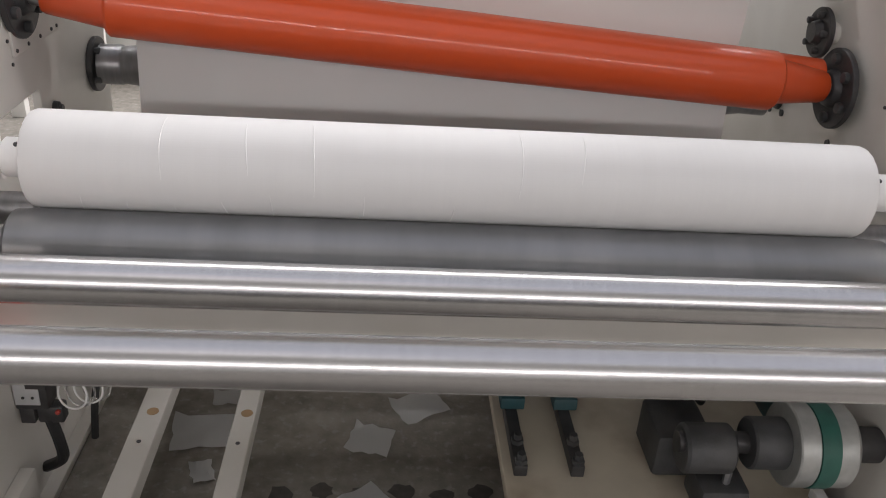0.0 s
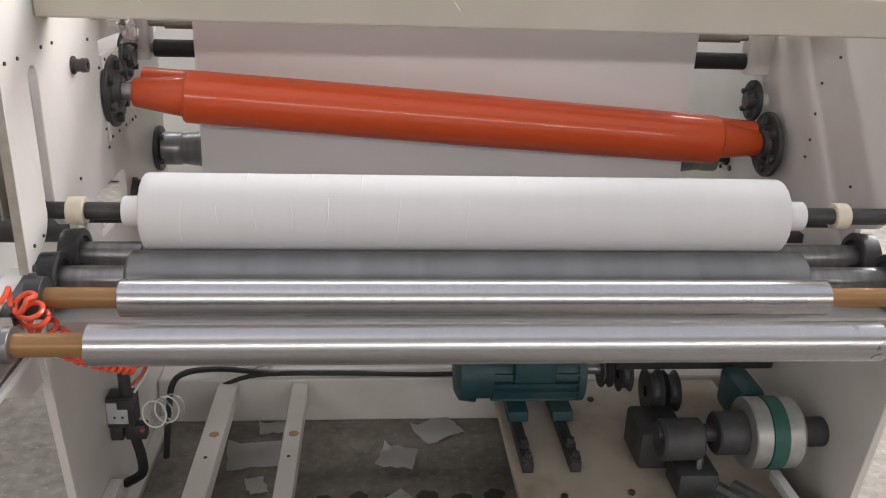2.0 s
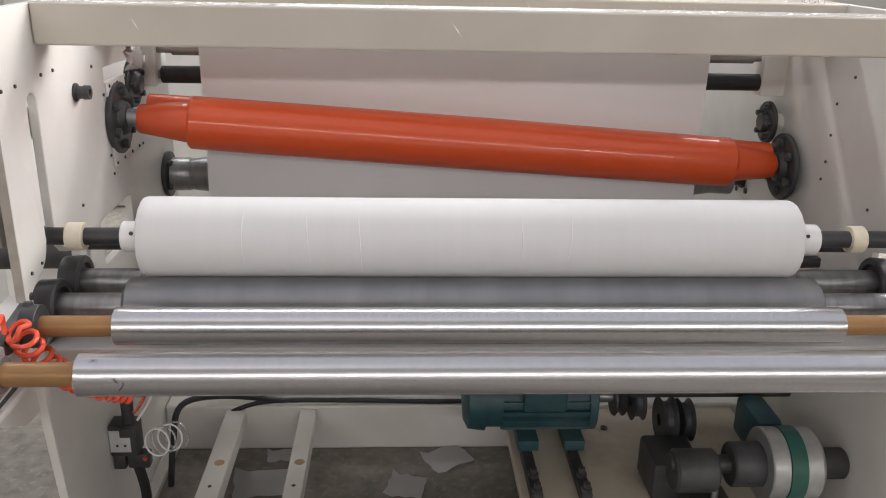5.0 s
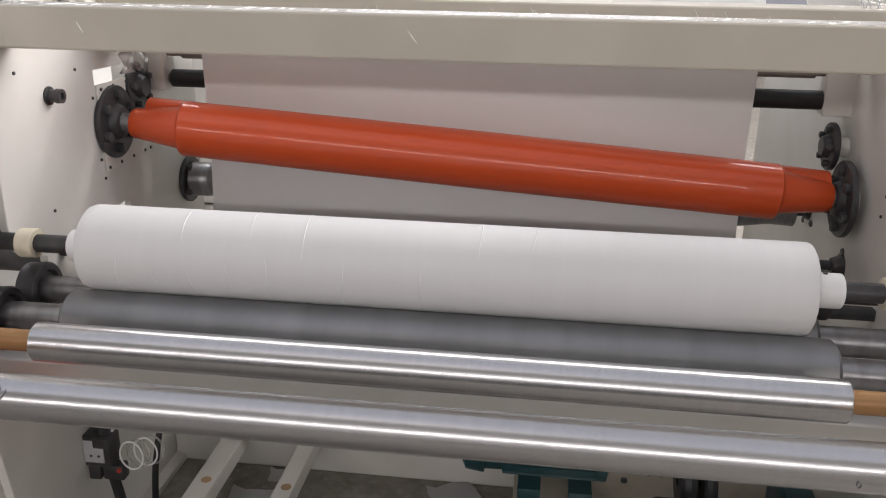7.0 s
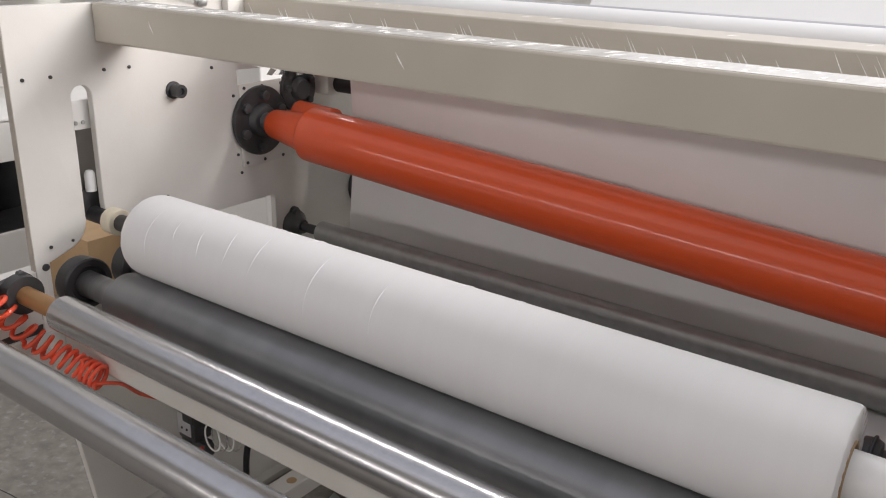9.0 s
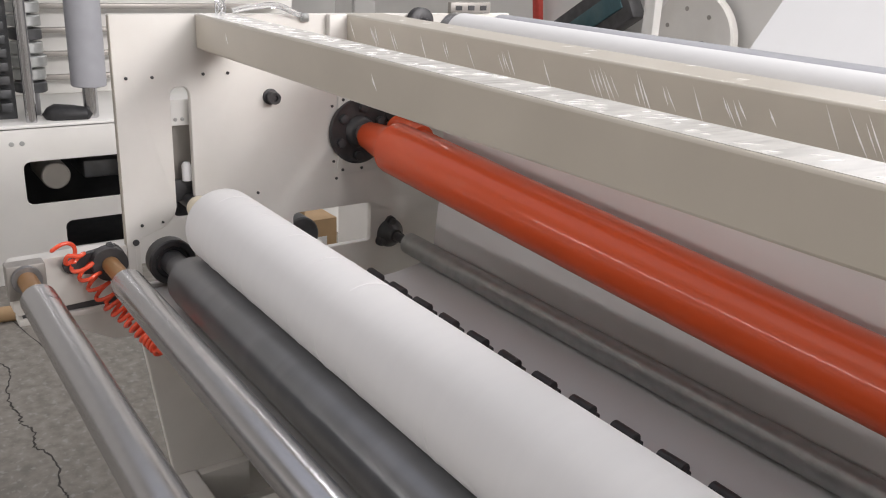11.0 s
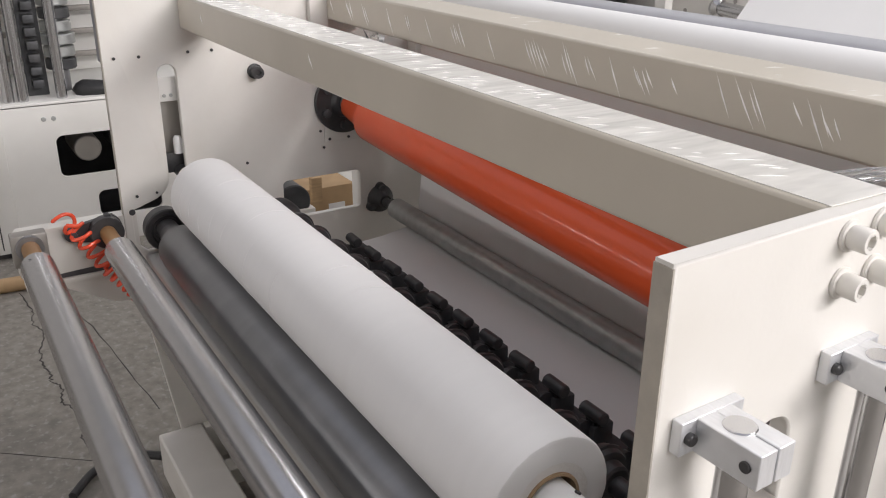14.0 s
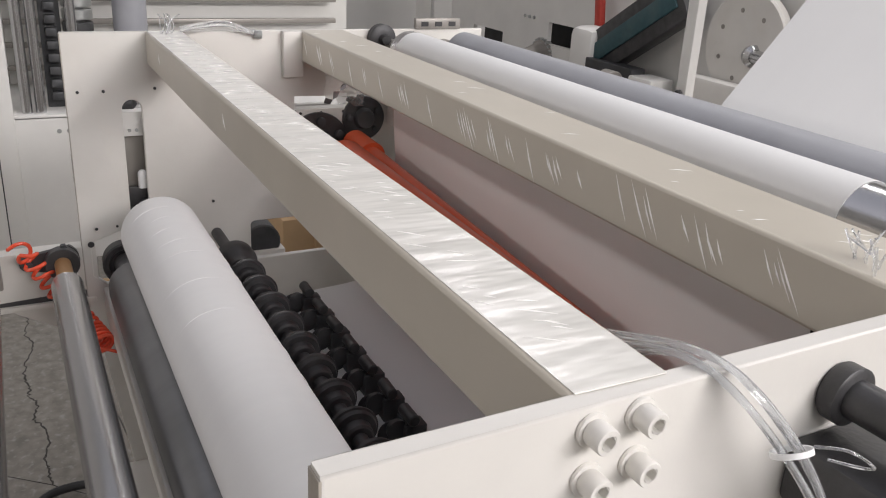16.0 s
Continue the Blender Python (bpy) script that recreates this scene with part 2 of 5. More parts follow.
def sweep(points, r, seg=10, bm=None, smoothing=6):
    """A round tube through points, smoothed."""
    bm = bm or bmesh.new()
    p = [Vector(q) for q in points]
    if smoothing > 1:
        out = []
        for i in range(len(p) - 1):
            a, b, c, d = p[max(i - 1, 0)], p[i], p[i + 1], p[min(i + 2, len(p) - 1)]
            for s in range(smoothing):
                t = s / smoothing
                out.append(0.5 * (2 * b + (c - a) * t + (2 * a - 5 * b + 4 * c - d) * t * t + (3 * b - a - 3 * c + d) * t ** 3))
        p = out + [p[-1]]
    up, rings = Vector((0.13, 0.21, 0.97)), []
    for i, q in enumerate(p):
        w = (p[min(i + 1, len(p) - 1)] - p[max(i - 1, 0)]).normalized()
        u = w.cross(up)
        u = (u if u.length > 1e-4 else w.cross(Vector((1, 0, 0)))).normalized()
        v = u.cross(w).normalized()
        up = v
        rings.append([bm.verts.new(q + r * (math.cos(2 * math.pi * k / seg) * u + math.sin(2 * math.pi * k / seg) * v)) for k in range(seg)])
    for a, b in zip(rings, rings[1:]):
        for k in range(seg):
            bm.faces.new((a[k], a[(k + 1) % seg], b[(k + 1) % seg], b[k]))
    bm.faces.new(rings[0])
    bm.faces.new(rings[-1])
    return bm


def edged(ob, w=0.0015):
    b = ob.modifiers.new("edge", "BEVEL")
    b.width, b.segments, b.angle_limit = w, 2, radians(50)
    b.limit_method = "WEIGHT" if "bevel_weight_edge" in ob.data.attributes else "ANGLE"
    return ob


SIDE = {"left": -1, "right": 1}
XL, XR, THICK = -0.833, 0.861, 0.018          # inner faces of the two side frames
TOP, FRONT, REAR = 1.281, 0.842, 1.90
SKEW = Matrix.Translation((XR, 1.03, 0)) @ Matrix.Rotation(radians(1.6), 4, "Z") @ Matrix.Translation((-XR, -1.03, 0))   # the right frame stands slightly turned

# ---- hall ----


def hall():
    bm = bmesh.new()
    box(bm, WALL_LEFT, WALL_RIGHT, WALL_BACK, WALL_FAR, -0.2, 0.0)
    floor = tagged(part("floor", bm, CONCRETE), "worn grey concrete floor with cracks and slab joints", "floor", kind="structure")
    crack = [(-2.35, 0.66), (-2.16, 0.689), (-2.02, 0.672), (-1.92, 0.70), (-1.80, 0.668), (-1.68, 0.655), (-1.60, 0.67), (-1.554, 0.666), (-1.49, 0.69), (-1.40, 0.672), (-1.34, 0.70), (-1.25, 0.71), (-1.16, 0.69), (-1.09, 0.70), (-1.018, 0.705)]
    random.seed(5)

    def strip(pts, w, jitter, name, label):
        bm = bmesh.new()
        fine = []
        for a, b in zip(pts, pts[1:]):
            for s in range(7):
                t = s / 7
                fine.append((a[0] + (b[0] - a[0]) * t + random.uniform(-jitter, jitter), a[1] + (b[1] - a[1]) * t + random.uniform(-jitter, jitter)))
        fine.append(pts[-1])
        rows = []
        for i, (x, y) in enumerate(fine):
            x2, y2 = fine[min(i + 1, len(fine) - 1)]
            x1, y1 = fine[max(i - 1, 0)]
            d = Vector((y1 - y2, x2 - x1, 0)).normalized() * w * random.uniform(0.5, 1.3)
            rows.append((bm.verts.new((x - d.x, y - d.y, 0.0006)), bm.verts.new((x, y, 0.0016)), bm.verts.new((x + d.x, y + d.y, 0.0006))))
        for a, b in zip(rows, rows[1:]):
            bm.faces.new((a[0], a[1], b[1], b[0]))
            bm.faces.new((a[1], a[2], b[2], b[1]))
        return part(name, bm, GAP, floor, label)
    strip(crack, 0.003, 0.006, "crack", "dark jagged crack")
    strip([(-2.9, 0.86), (-2.4, 0.77), (-1.9, 0.86), (-1.2, 0.93)], 0.002, 0.004, "crack", "thin crack")
    strip([(-1.5, 0.1), (-1.018, 0.705), (-0.9, 0.84)], 0.002, 0.004, "crack", "thin crack")
    for x in (-2.3, 1.6):
        strip([(x, -5.5), (x, 0.2)], 0.003, 0.001, "slab_joint", "straight slab joint")
    strip([(-4.5, 0.18), (-0.9, 0.18)], 0.003, 0.001, "slab_joint", "straight slab joint")
    strip([(1.0, 0.34), (4.5, 0.34)], 0.003, 0.001, "slab_joint", "straight slab joint")
    x0, x1, z0, z1 = CLERESTORY
    a, b = WALL_BACK - 0.2, WALL_BACK
    bm = boxes((WALL_LEFT, x0, a, b, 0, CEILING), (x1, WALL_RIGHT, a, b, 0, CEILING), (x0, x1, a, b, 0, z0), (x0, x1, a, b, z1, CEILING))
    tagged(part("wall_south", bm, WALLPAINT), "plain pale painted hall wall with a long narrow window", "wall", kind="structure")
    tagged(part("wall_north", boxes((WALL_LEFT, WALL_RIGHT, WALL_FAR, WALL_FAR + 0.2, 0, CEILING)), WALLPAINT), "plain pale painted hall wall", "wall", kind="structure")
    tagged(part("wall_west", boxes((WALL_LEFT - 0.2, WALL_LEFT, WALL_BACK, WALL_FAR, 0, CEILING)), WALLPAINT), "plain pale painted hall wall", "wall", kind="structure")
    y0, y1, z0, z1 = WINDOW
    a, b = WALL_RIGHT, WALL_RIGHT + 0.2
    bm = boxes((a, b, WALL_BACK, y0, 0, CEILING), (a, b, y1, WALL_FAR, 0, CEILING), (a, b, y0, y1, 0, z0), (a, b, y0, y1, z1, CEILING))
    tagged(part("wall_east", bm, WALLPAINT), "plain pale painted hall wall with a high window opening", "wall", kind="structure")
    ys = [WALL_BACK] + [v for s in SKYLIGHTS for v in s] + [WALL_FAR]
    rows = [(WALL_LEFT, WALL_RIGHT, ys[i], ys[i + 1], CEILING, CEILING + 0.15) for i in range(0, len(ys), 2)]
    rows += [(WALL_LEFT, -6.0, a, b, CEILING, CEILING + 0.15) for a, b in SKYLIGHTS] + [(6.0, WALL_RIGHT, a, b, CEILING, CEILING + 0.15) for a, b in SKYLIGHTS]
    tagged(part("ceiling", boxes(*rows), ROOF), "grey sheet roof with long skylight openings", "ceiling", kind="structure")


hall()

# ---- side frames and beams ----


def side_frame(name, sx, x_in):
    """One upright side plate of the rewinder with slot, drum opening, arm and gusset."""
    x_out = x_in + sx * THICK
    a, b = sorted((x_in, x_out))
    th = thing("side_frame", "cream painted steel side frame plate with a long slot", "machine frame", group="side frames")
    back = REAR if sx < 0 else REAR + 0.5
    near = FRONT if sx < 0 else FRONT + 0.010
    front = [(near, TOP), (back, TOP), (back, 0.0), (0.945, 0.0), (0.92, 0.10), (0.859, 0.54), (near, 0.64)]
    slot = arc(0.981, 1.105, 0.022, 0, 180, 10) + [(0.959, 0.86)] + arc(0.90, 0.86, 0.059, 0, -75, 8) + [(0.862, 0.785), (0.862, 0.70), (0.89, 0.675), (1.08, 0.675), (1.11, 0.70), (1.11, 0.78), (1.05, 0.80), (1.006, 0.84), (1.003, 0.88)]
    holes = [slot]
    if sx < 0:
        holes += [[(1.372, 1.118), (1.372, 1.082), (1.60, 1.075), (1.60, 1.112)], round_rect(1.25, 1.474, 0.693, 0.798, 0.012)]
    plate = edged(part("plate", prism(front, holes, a, b), PAINT, th), 0.002)
    part("worn_edge", boxes((a + 0.0008, b - 0.0008, near - 0.0012, near + 0.003, 0.675, TOP - 0.003)), WORN, th, "worn greyish front edge")
    # small tapped holes shown as dark recessed plugs
    for y, z in ((0.867, 1.149), (0.922, 1.149), (1.035, 1.152), (1.092, 1.152), (1.157, 0.863), (0.878, 0.82), (0.925, 0.822), (1.30, 1.13), (1.357, 1.06), (1.36, 0.985), (1.362, 0.92), (1.37, 0.875), (1.52, 0.905)):
        part("tapped_hole", rod(x_in - sx * 0.0008 - 0.002, x_in - sx * 0.0008 + 0.002, 0.0036 if y != 0.925 else 0.003, 0.0004, 12, m=Matrix.Translation((0, y, z))), BLACK, plate)
    part("plug", rod(x_in - 0.003, x_in + 0.003, 0.0075, 0.001, 16, m=Matrix.Translation((0, 0.862, 0.782))), BLACK, plate)
    # forward arm that carries the idler rollers
    arm = [(FRONT + 0.03, 0.778), (0.612, 0.774)] + arc(0.612, 0.760, 0.014, 90, 180, 4) + [(0.598, 0.668), (0.606, 0.655), (FRONT + 0.03, 0.668)]
    xa, xb = sorted((x_in + sx * 0.001, x_in + sx * 0.045))
    edged(part("roller_arm", prism(arm, [], xa, xb), PAINT, th), 0.003)
    part("arm_rail", boxes((xa + 0.004, xb + 0.006, 0.605, FRONT + 0.02, 0.632, 0.646), bevel=0.002), PAINT, th)
    # black filler, painted shade in the gap between arm and rail
    part("arm_gap_shade", boxes((xa + 0.008, xb - 0.004, 0.615, FRONT + 0.015, 0.645, 0.664)), BLACK, th)
    edged(part("gusset", prism([(FRONT + 0.012, 0.636), (0.66, 0.636), (0.69, 0.615), (0.80, 0.552), (FRONT + 0.02, 0.548)], [], xa + 0.01, xb - 0.012), PAINT, th))
    part("foot", boxes((a - 0.03, b + 0.03, 0.93, REAR, 0.0, 0.02), bevel=0.003), PAINT, th)
    return th


left_frame, right_frame = side_frame("left", -1, XL), side_frame("right", 1, XR)


def hex_bolt(parent, x, y, z, sx, r=0.011, long=0.03):
    """A stud with collar and nut that stands out of the inner face."""
    m = Matrix.Translation((x, y, z)) @ Matrix.Diagonal((sx, 1, 1, 1))
    part("stud", lathe([(0, 0), (0, r * 1.7), (0.004, r * 1.7), (0.005, r * 1.2), (long * 0.6, r * 1.15), (long * 0.62, r * 1.35), (long, r * 1.3), (long, r * 0.7), (long - 0.006, r * 0.6), (long - 0.006, 0)], 24, m=m), BLACK, parent)


right_frame.matrix_basis = SKEW
hex_bolt(left_frame, XL, 1.194, 1.093, 1)


def cross_beam(label, y0, y1, z0, wrap_seed):
    th = thing("cross_beam", label, "beam", group="cross beams")
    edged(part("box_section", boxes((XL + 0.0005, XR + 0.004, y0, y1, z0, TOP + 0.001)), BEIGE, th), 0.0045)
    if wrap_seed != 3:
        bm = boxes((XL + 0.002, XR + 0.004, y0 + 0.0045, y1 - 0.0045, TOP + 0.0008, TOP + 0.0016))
        part("stretch_film", bm, LIT_FILM, th, "wrinkled glossy film, painted paler as the lit top of the beam")
    # raised creases of the film on the front face and top, near-white for their gleam
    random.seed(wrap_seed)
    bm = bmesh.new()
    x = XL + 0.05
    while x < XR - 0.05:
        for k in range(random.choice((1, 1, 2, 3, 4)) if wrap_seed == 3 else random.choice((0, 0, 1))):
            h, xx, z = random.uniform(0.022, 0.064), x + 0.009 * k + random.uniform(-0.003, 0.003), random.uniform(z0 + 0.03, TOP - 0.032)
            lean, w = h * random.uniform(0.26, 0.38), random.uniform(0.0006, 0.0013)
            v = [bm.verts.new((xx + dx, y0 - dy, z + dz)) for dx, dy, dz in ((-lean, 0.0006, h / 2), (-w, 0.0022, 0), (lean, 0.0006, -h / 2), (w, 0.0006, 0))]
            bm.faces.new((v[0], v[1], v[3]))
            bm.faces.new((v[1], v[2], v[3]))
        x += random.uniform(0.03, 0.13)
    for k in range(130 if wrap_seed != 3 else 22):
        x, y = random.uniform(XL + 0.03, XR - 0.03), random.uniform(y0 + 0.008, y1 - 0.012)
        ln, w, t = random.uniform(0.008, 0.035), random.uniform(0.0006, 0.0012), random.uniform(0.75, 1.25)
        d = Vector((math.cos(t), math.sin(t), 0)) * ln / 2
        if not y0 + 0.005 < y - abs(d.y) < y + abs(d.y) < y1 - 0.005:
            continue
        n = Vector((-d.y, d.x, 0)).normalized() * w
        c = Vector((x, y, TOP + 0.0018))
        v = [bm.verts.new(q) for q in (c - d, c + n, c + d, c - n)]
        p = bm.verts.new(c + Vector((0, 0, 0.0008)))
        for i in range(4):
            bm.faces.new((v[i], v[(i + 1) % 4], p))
    tagged(part("film_creases", bm, CREASE_GLEAM, th, "raised film creases with their gleam painted near-white"), kind="stuff")
    return th


_ub = thing("cross_beam", "plain cream steel beam under the idler rollers", "beam", group="cross beams")
edged(part("box_section", boxes((XL + 0.0005, XR - 0.0005, 0.88, 0.94, 0.584, 0.668)), PAINT, _ub), 0.004)
front_beam = cross_beam("cream box-section beam wrapped in clear film, over the orange roller", 1.022, 1.105, 1.207, 9)
rear_beam = cross_beam("cream box-section beam with creased clear film, behind the front beam", 1.387, 1.50, 1.207, 3)


def socket_bolts(parent):
    """Socket head bolts with washers on the outer face of the right frame."""
    xo = XR + THICK
    for y, z in ((1.031, 1.264), (1.070, 1.266), (1.031, 1.227), (1.070, 1.229)):
        m = Matrix.Translation((xo, y, z))
        b = part("socket_bolt", lathe([(0.003, 0), (0.003, 0.0088), (0.0045, 0.0094), (0.017, 0.0094), (0.0182, 0.0086), (0.0182, 0.0058)], 28, m=m), PAINT, parent)
        bm = lathe([(0.0, 0), (0.0, 0.0120), (0.0012, 0.0126), (0.003, 0.0120), (0.0032, 0.0088)], 28, m=m)
        part("washer", bm, PAINT, b)
        bm = lathe([(0.0182, 0.0061), (0.0182, 0.0054), (0.010, 0.0054), (0.010, 0)], 6, m=m)
        part("hex_socket", bm, PAINT, b)


socket_bolts(right_frame)

# ---- rollers ----
SPINS = []                         # thing, base pose, degrees each tenth of a second


def spun(ob, m, step):
    ob.matrix_basis = m
    SPINS.append((ob, m, step))
    return ob


def idler(name, label, x0, x1, y, z, r, rs, s0, s1, step, tube=STEEL, shaft=BRASS):
    m = pose(0, y, z)
    th = thing(name, label, "roller", group="rollers")
    part("tube", lathe([(x0, rs), (x0, r - 0.002), (x0 + 0.002, r), (x1 - 0.002, r), (x1, r - 0.002), (x1, rs)], 64), tube, th)
    part("shaft", rod(s0, x0 + 0.002, rs), shaft, th, "brown shaft end")
    part("shaft", rod(x1 - 0.002, s1, rs), shaft, th, "brown shaft end")
    return spun(th, m, step)


outer_idler = idler("idler_roller", "bright turned aluminium idler roller on brown shaft ends", -0.669, 0.642, 0.625, 0.751, 0.0345, 0.0195, -0.86, 0.88, 52)
inner_idler = idler("idler_roller", "bright turned aluminium idler roller beside the dark drum", -0.664, 0.633, 0.794, 0.755, 0.0335, 0.0185, -0.86, 0.88, 55)

def scribble(parent, x, r, seed):
    """A short hand-drawn pencil mark that wraps the tube."""
    random.seed(seed)
    bm = bmesh.new()
    a, xx = radians(seed * 40), x
    for s in range(5):
        a2, x2 = a + radians(random.uniform(-14, 14)), xx + random.uniform(-0.004, 0.008)
        q = []
        for px, pa in ((xx, a), (x2, a2), (x2 + 0.0013, a2 + 0.02), (xx + 0.0013, a + 0.02)):
            q.append(bm.verts.new((px, (r + 0.0004) * math.cos(pa), (r + 0.0004) * math.sin(pa))))
        bm.faces.new(q)
        a, xx = a2, x2
    part("pencil_mark", bm, INK, parent, "short dark pencil mark")


for _i, _x in enumerate((-0.645, -0.61, -0.60, 0.59, 0.602, 0.61)):
    scribble(outer_idler, _x, 0.0345, _i + 1)


def drum(label, y, z, r, step):
    th = thing("winding_drum", label, "roller", group="winding drums")
    part("shell", lathe([(-0.688, 0.03), (-0.688, r - 0.012), (-0.680, r - 0.002), (-0.655, r - 0.001), (-0.65, r), (0.62, r), (0.625, r - 0.001), (0.650, r - 0.002), (0.658, r - 0.012), (0.658, 0.03)], 72), DRUM, th)
    part("journal", rod(-0.835, -0.686, 0.027), JOURNAL, th, "worn bare steel journal")
    part("journal", rod(0.656, 0.86, 0.027), JOURNAL, th, "worn bare steel journal")
    return spun(th, pose(0, y, z), step)


drum_front = drum("dull grey winding drum carrying the paper roll", 0.936, 0.729, 0.058, -60)
drum_back = drum("dull grey winding drum behind the paper roll", 1.064, 0.729, 0.058, -60)

ROLL = (-0.661, 0.614, 1.000)          # ends and axis of the paper roll
STAVES, STAVE_R = 40, 0.0805


def roll_radius(t):
    """The wound paper's radius: its area grows evenly."""
    return math.sqrt(0.00546 + 0.000127 * t)


def roll_axis(t):
    """Height of the roll that rests on both drums."""
    return 0.729 + math.sqrt((0.058 + roll_radius(t)) ** 2 - 0.064 ** 2)


GROWING = []                       # stave, angle in degrees


def paper_roll():
    """A wound roll in long staves of paper that move outward as it fills."""
    x0, x1, y = ROLL
    th = thing("paper_roll", "tightly wound white paper roll turning on the drums", "paper roll")
    r, half = STAVE_R, 180 / STAVES + 0.62
    random.seed(11)
    lines = [(-0.56 + 0.1015 * k, random.uniform(-8, 8), random.uniform(38, 75)) for k in range(11) if k % 4 != 3]
    lines += [(-0.58 + 0.068 * k, 232 + random.uniform(-12, 12), random.uniform(30, 95)) for k in (0, 1, 2, 3, 4, 6, 8)]
    lines += [(xc, 134 + random.uniform(-8, 8), random.uniform(60, 100)) for xc in (-0.46, -0.34, -0.245, 0.06, 0.155)]
    for k in range(STAVES):
        turn, inset = 360 / STAVES * k, 0.0005 * (k % 2)
        prof = [(x0 + inset, 0.048), (x0 + inset, r - 0.005), (x0 + 0.002 + inset, r - 0.002), (x0 + 0.007, r - 0.0003), (x0 + 0.02, r)]
        prof += [(x1 - 0.02, r), (x1 - 0.007, r - 0.0003), (x1 - 0.002 - inset, r - 0.002), (x1 - inset, r - 0.005), (x1 - inset, 0.048)]
        bm = bmesh.new()
        rows = []
        for s in range(7):
            a = radians(-half + 2 * half * s / 6)
            rows.append([bm.verts.new((x, q * math.cos(a), q * math.sin(a))) for x, q in prof])
        for p, q in zip(rows, rows[1:]):
            for i in range(len(prof) - 1):
                bm.faces.new((p[i], p[i + 1], q[i + 1], q[i]))
        stave = part("wound_paper", bm, PAPER, th, at=pose(0, 0, 0, turn))
        for n, (xc, a0, span) in enumerate(lines):
            lo, hi = max(-4.5, (a0 - span / 2 - turn + 180) % 360 - 180), min(4.5, (a0 + span / 2 - turn + 180) % 360 - 180)
            if abs((a0 - turn + 180) % 360 - 180) > span / 2 + 4.5 or hi - lo < 0.5:
                continue
            bm, rows = bmesh.new(), []
            for s in range(4):
                a = lo + (hi - lo) * s / 3
                u = ((a + turn - a0 + 180) % 360 - 180) / span + 0.5
                w = 0.0009 * math.sin(math.pi * min(max(u, 0.0), 1.0)) + 0.0001
                dx = 0.0035 * math.sin(3.0 * u + n)
                rows.append([bm.verts.new((xc + dx + o * w, (r + h) * math.cos(radians(a)), (r + h) * math.sin(radians(a)))) for o, h in ((-1, 0.0001), (0, 0.0001 + 1.0 * w), (1, 0.0001))])
            for p, q in zip(rows, rows[1:]):
                bm.faces.new((p[0], p[1], q[1], q[0]))
                bm.faces.new((p[1], p[2], q[2], q[1]))
            part("crease", bm, CREASED, stave, "raised crease at a slit line")
        GROWING.append((stave, turn))
    for xe in (x0, x1):
        o = 0.0016 if xe < 0 else -0.0016
        part("end_face", lathe([(xe + o, 0.070), (xe + o, 0.040)], 72), PAPER_END, th, "flat cut paper edge")
        part("core", lathe([(xe + o, 0.040), (xe - o * 0.6, 0.0395), (xe - o * 0.6, 0.036), (xe + o * 18, 0.036)], 48), CORE, th, "cardboard core")
    return th


roll = paper_roll()


def mandrel():
    x0, x1, y = ROLL
    th = thing("mandrel", "black steel winding mandrel with white collars, through the paper roll", "shaft")
    part("rod", rod(-0.95, 0.97, 0.0172), BLACK, th)
    for a, b in ((-0.703, x0 + 0.02), (x1 - 0.02, 0.668)):
        c = part("collar", lathe([(a, 0.0172), (a, 0.0285), (a + 0.0015, 0.030), (b - 0.0015, 0.030), (b, 0.0285), (b, 0.0172)], 40), NYLON, th, "white collar with a set screw")
        part("set_screw", rod(-0.002, 0.002, 0.004, 0.0005, 12, m=Matrix.Translation(((a + b) / 2 + (-0.008 if a < 0 else 0.008), 0, 0)) @ Matrix.Rotation(radians(120), 4, "X") @ Matrix.Translation((0, 0.030, 0)) @ Matrix.Rotation(radians(90), 4, "Z")), BLACK, c)
    for a, b in ((-0.808, -0.775), (0.735, 0.765)):
        part("ring", lathe([(a, 0.0172), (a, 0.026), (a + 0.002, 0.0275), (b - 0.002, 0.0275), (b, 0.026), (b, 0.0172)], 36), CREAM, th, "cream nylon ring")
    return th


shaft = mandrel()


def bow_roller():
    """The orange spreader roller with tapered ends, its axis falling to one side."""
    a, b = Vector((-0.79, 1.430, 0.993)), Vector((0.800, 1.520, 0.869))
    d = (b - a).normalized()
    m = Matrix.Translation((a + b) / 2) @ d.to_track_quat("X", "Z").to_matrix().to_4x4()
    h = (b - a).length / 2
    th = thing("spreader_roller", "glossy orange rubber spreader roller with tapered ends", "roller")
    part("sleeve", lathe([(-h + 0.125, 0.045), (-h + 0.125, 0.058), (-h + 0.131, 0.0625), (-0.35, 0.064), (0, 0.065), (0.35, 0.064), (h - 0.131, 0.0625), (h - 0.125, 0.058), (h - 0.125, 0.045)], 80), ORANGE, th)
    part("end_cone", lathe([(-h + 0.008, 0.02), (-h + 0.008, 0.031), (-h + 0.014, 0.034), (-h + 0.126, 0.049)], 56), ORANGE, th, "tapered orange end")
    part("end_cone", lathe([(h - 0.126, 0.049), (h - 0.014, 0.034), (h - 0.008, 0.031), (h - 0.008, 0.02)], 56), ORANGE, th, "tapered orange end")
    part("axle", rod(-h - 0.03, -h + 0.012, 0.021), JOURNAL, th)
    part("axle", rod(h - 0.012, h + 0.03, 0.021), JOURNAL, th)
    return spun(th, m, 70)


bow_roller()


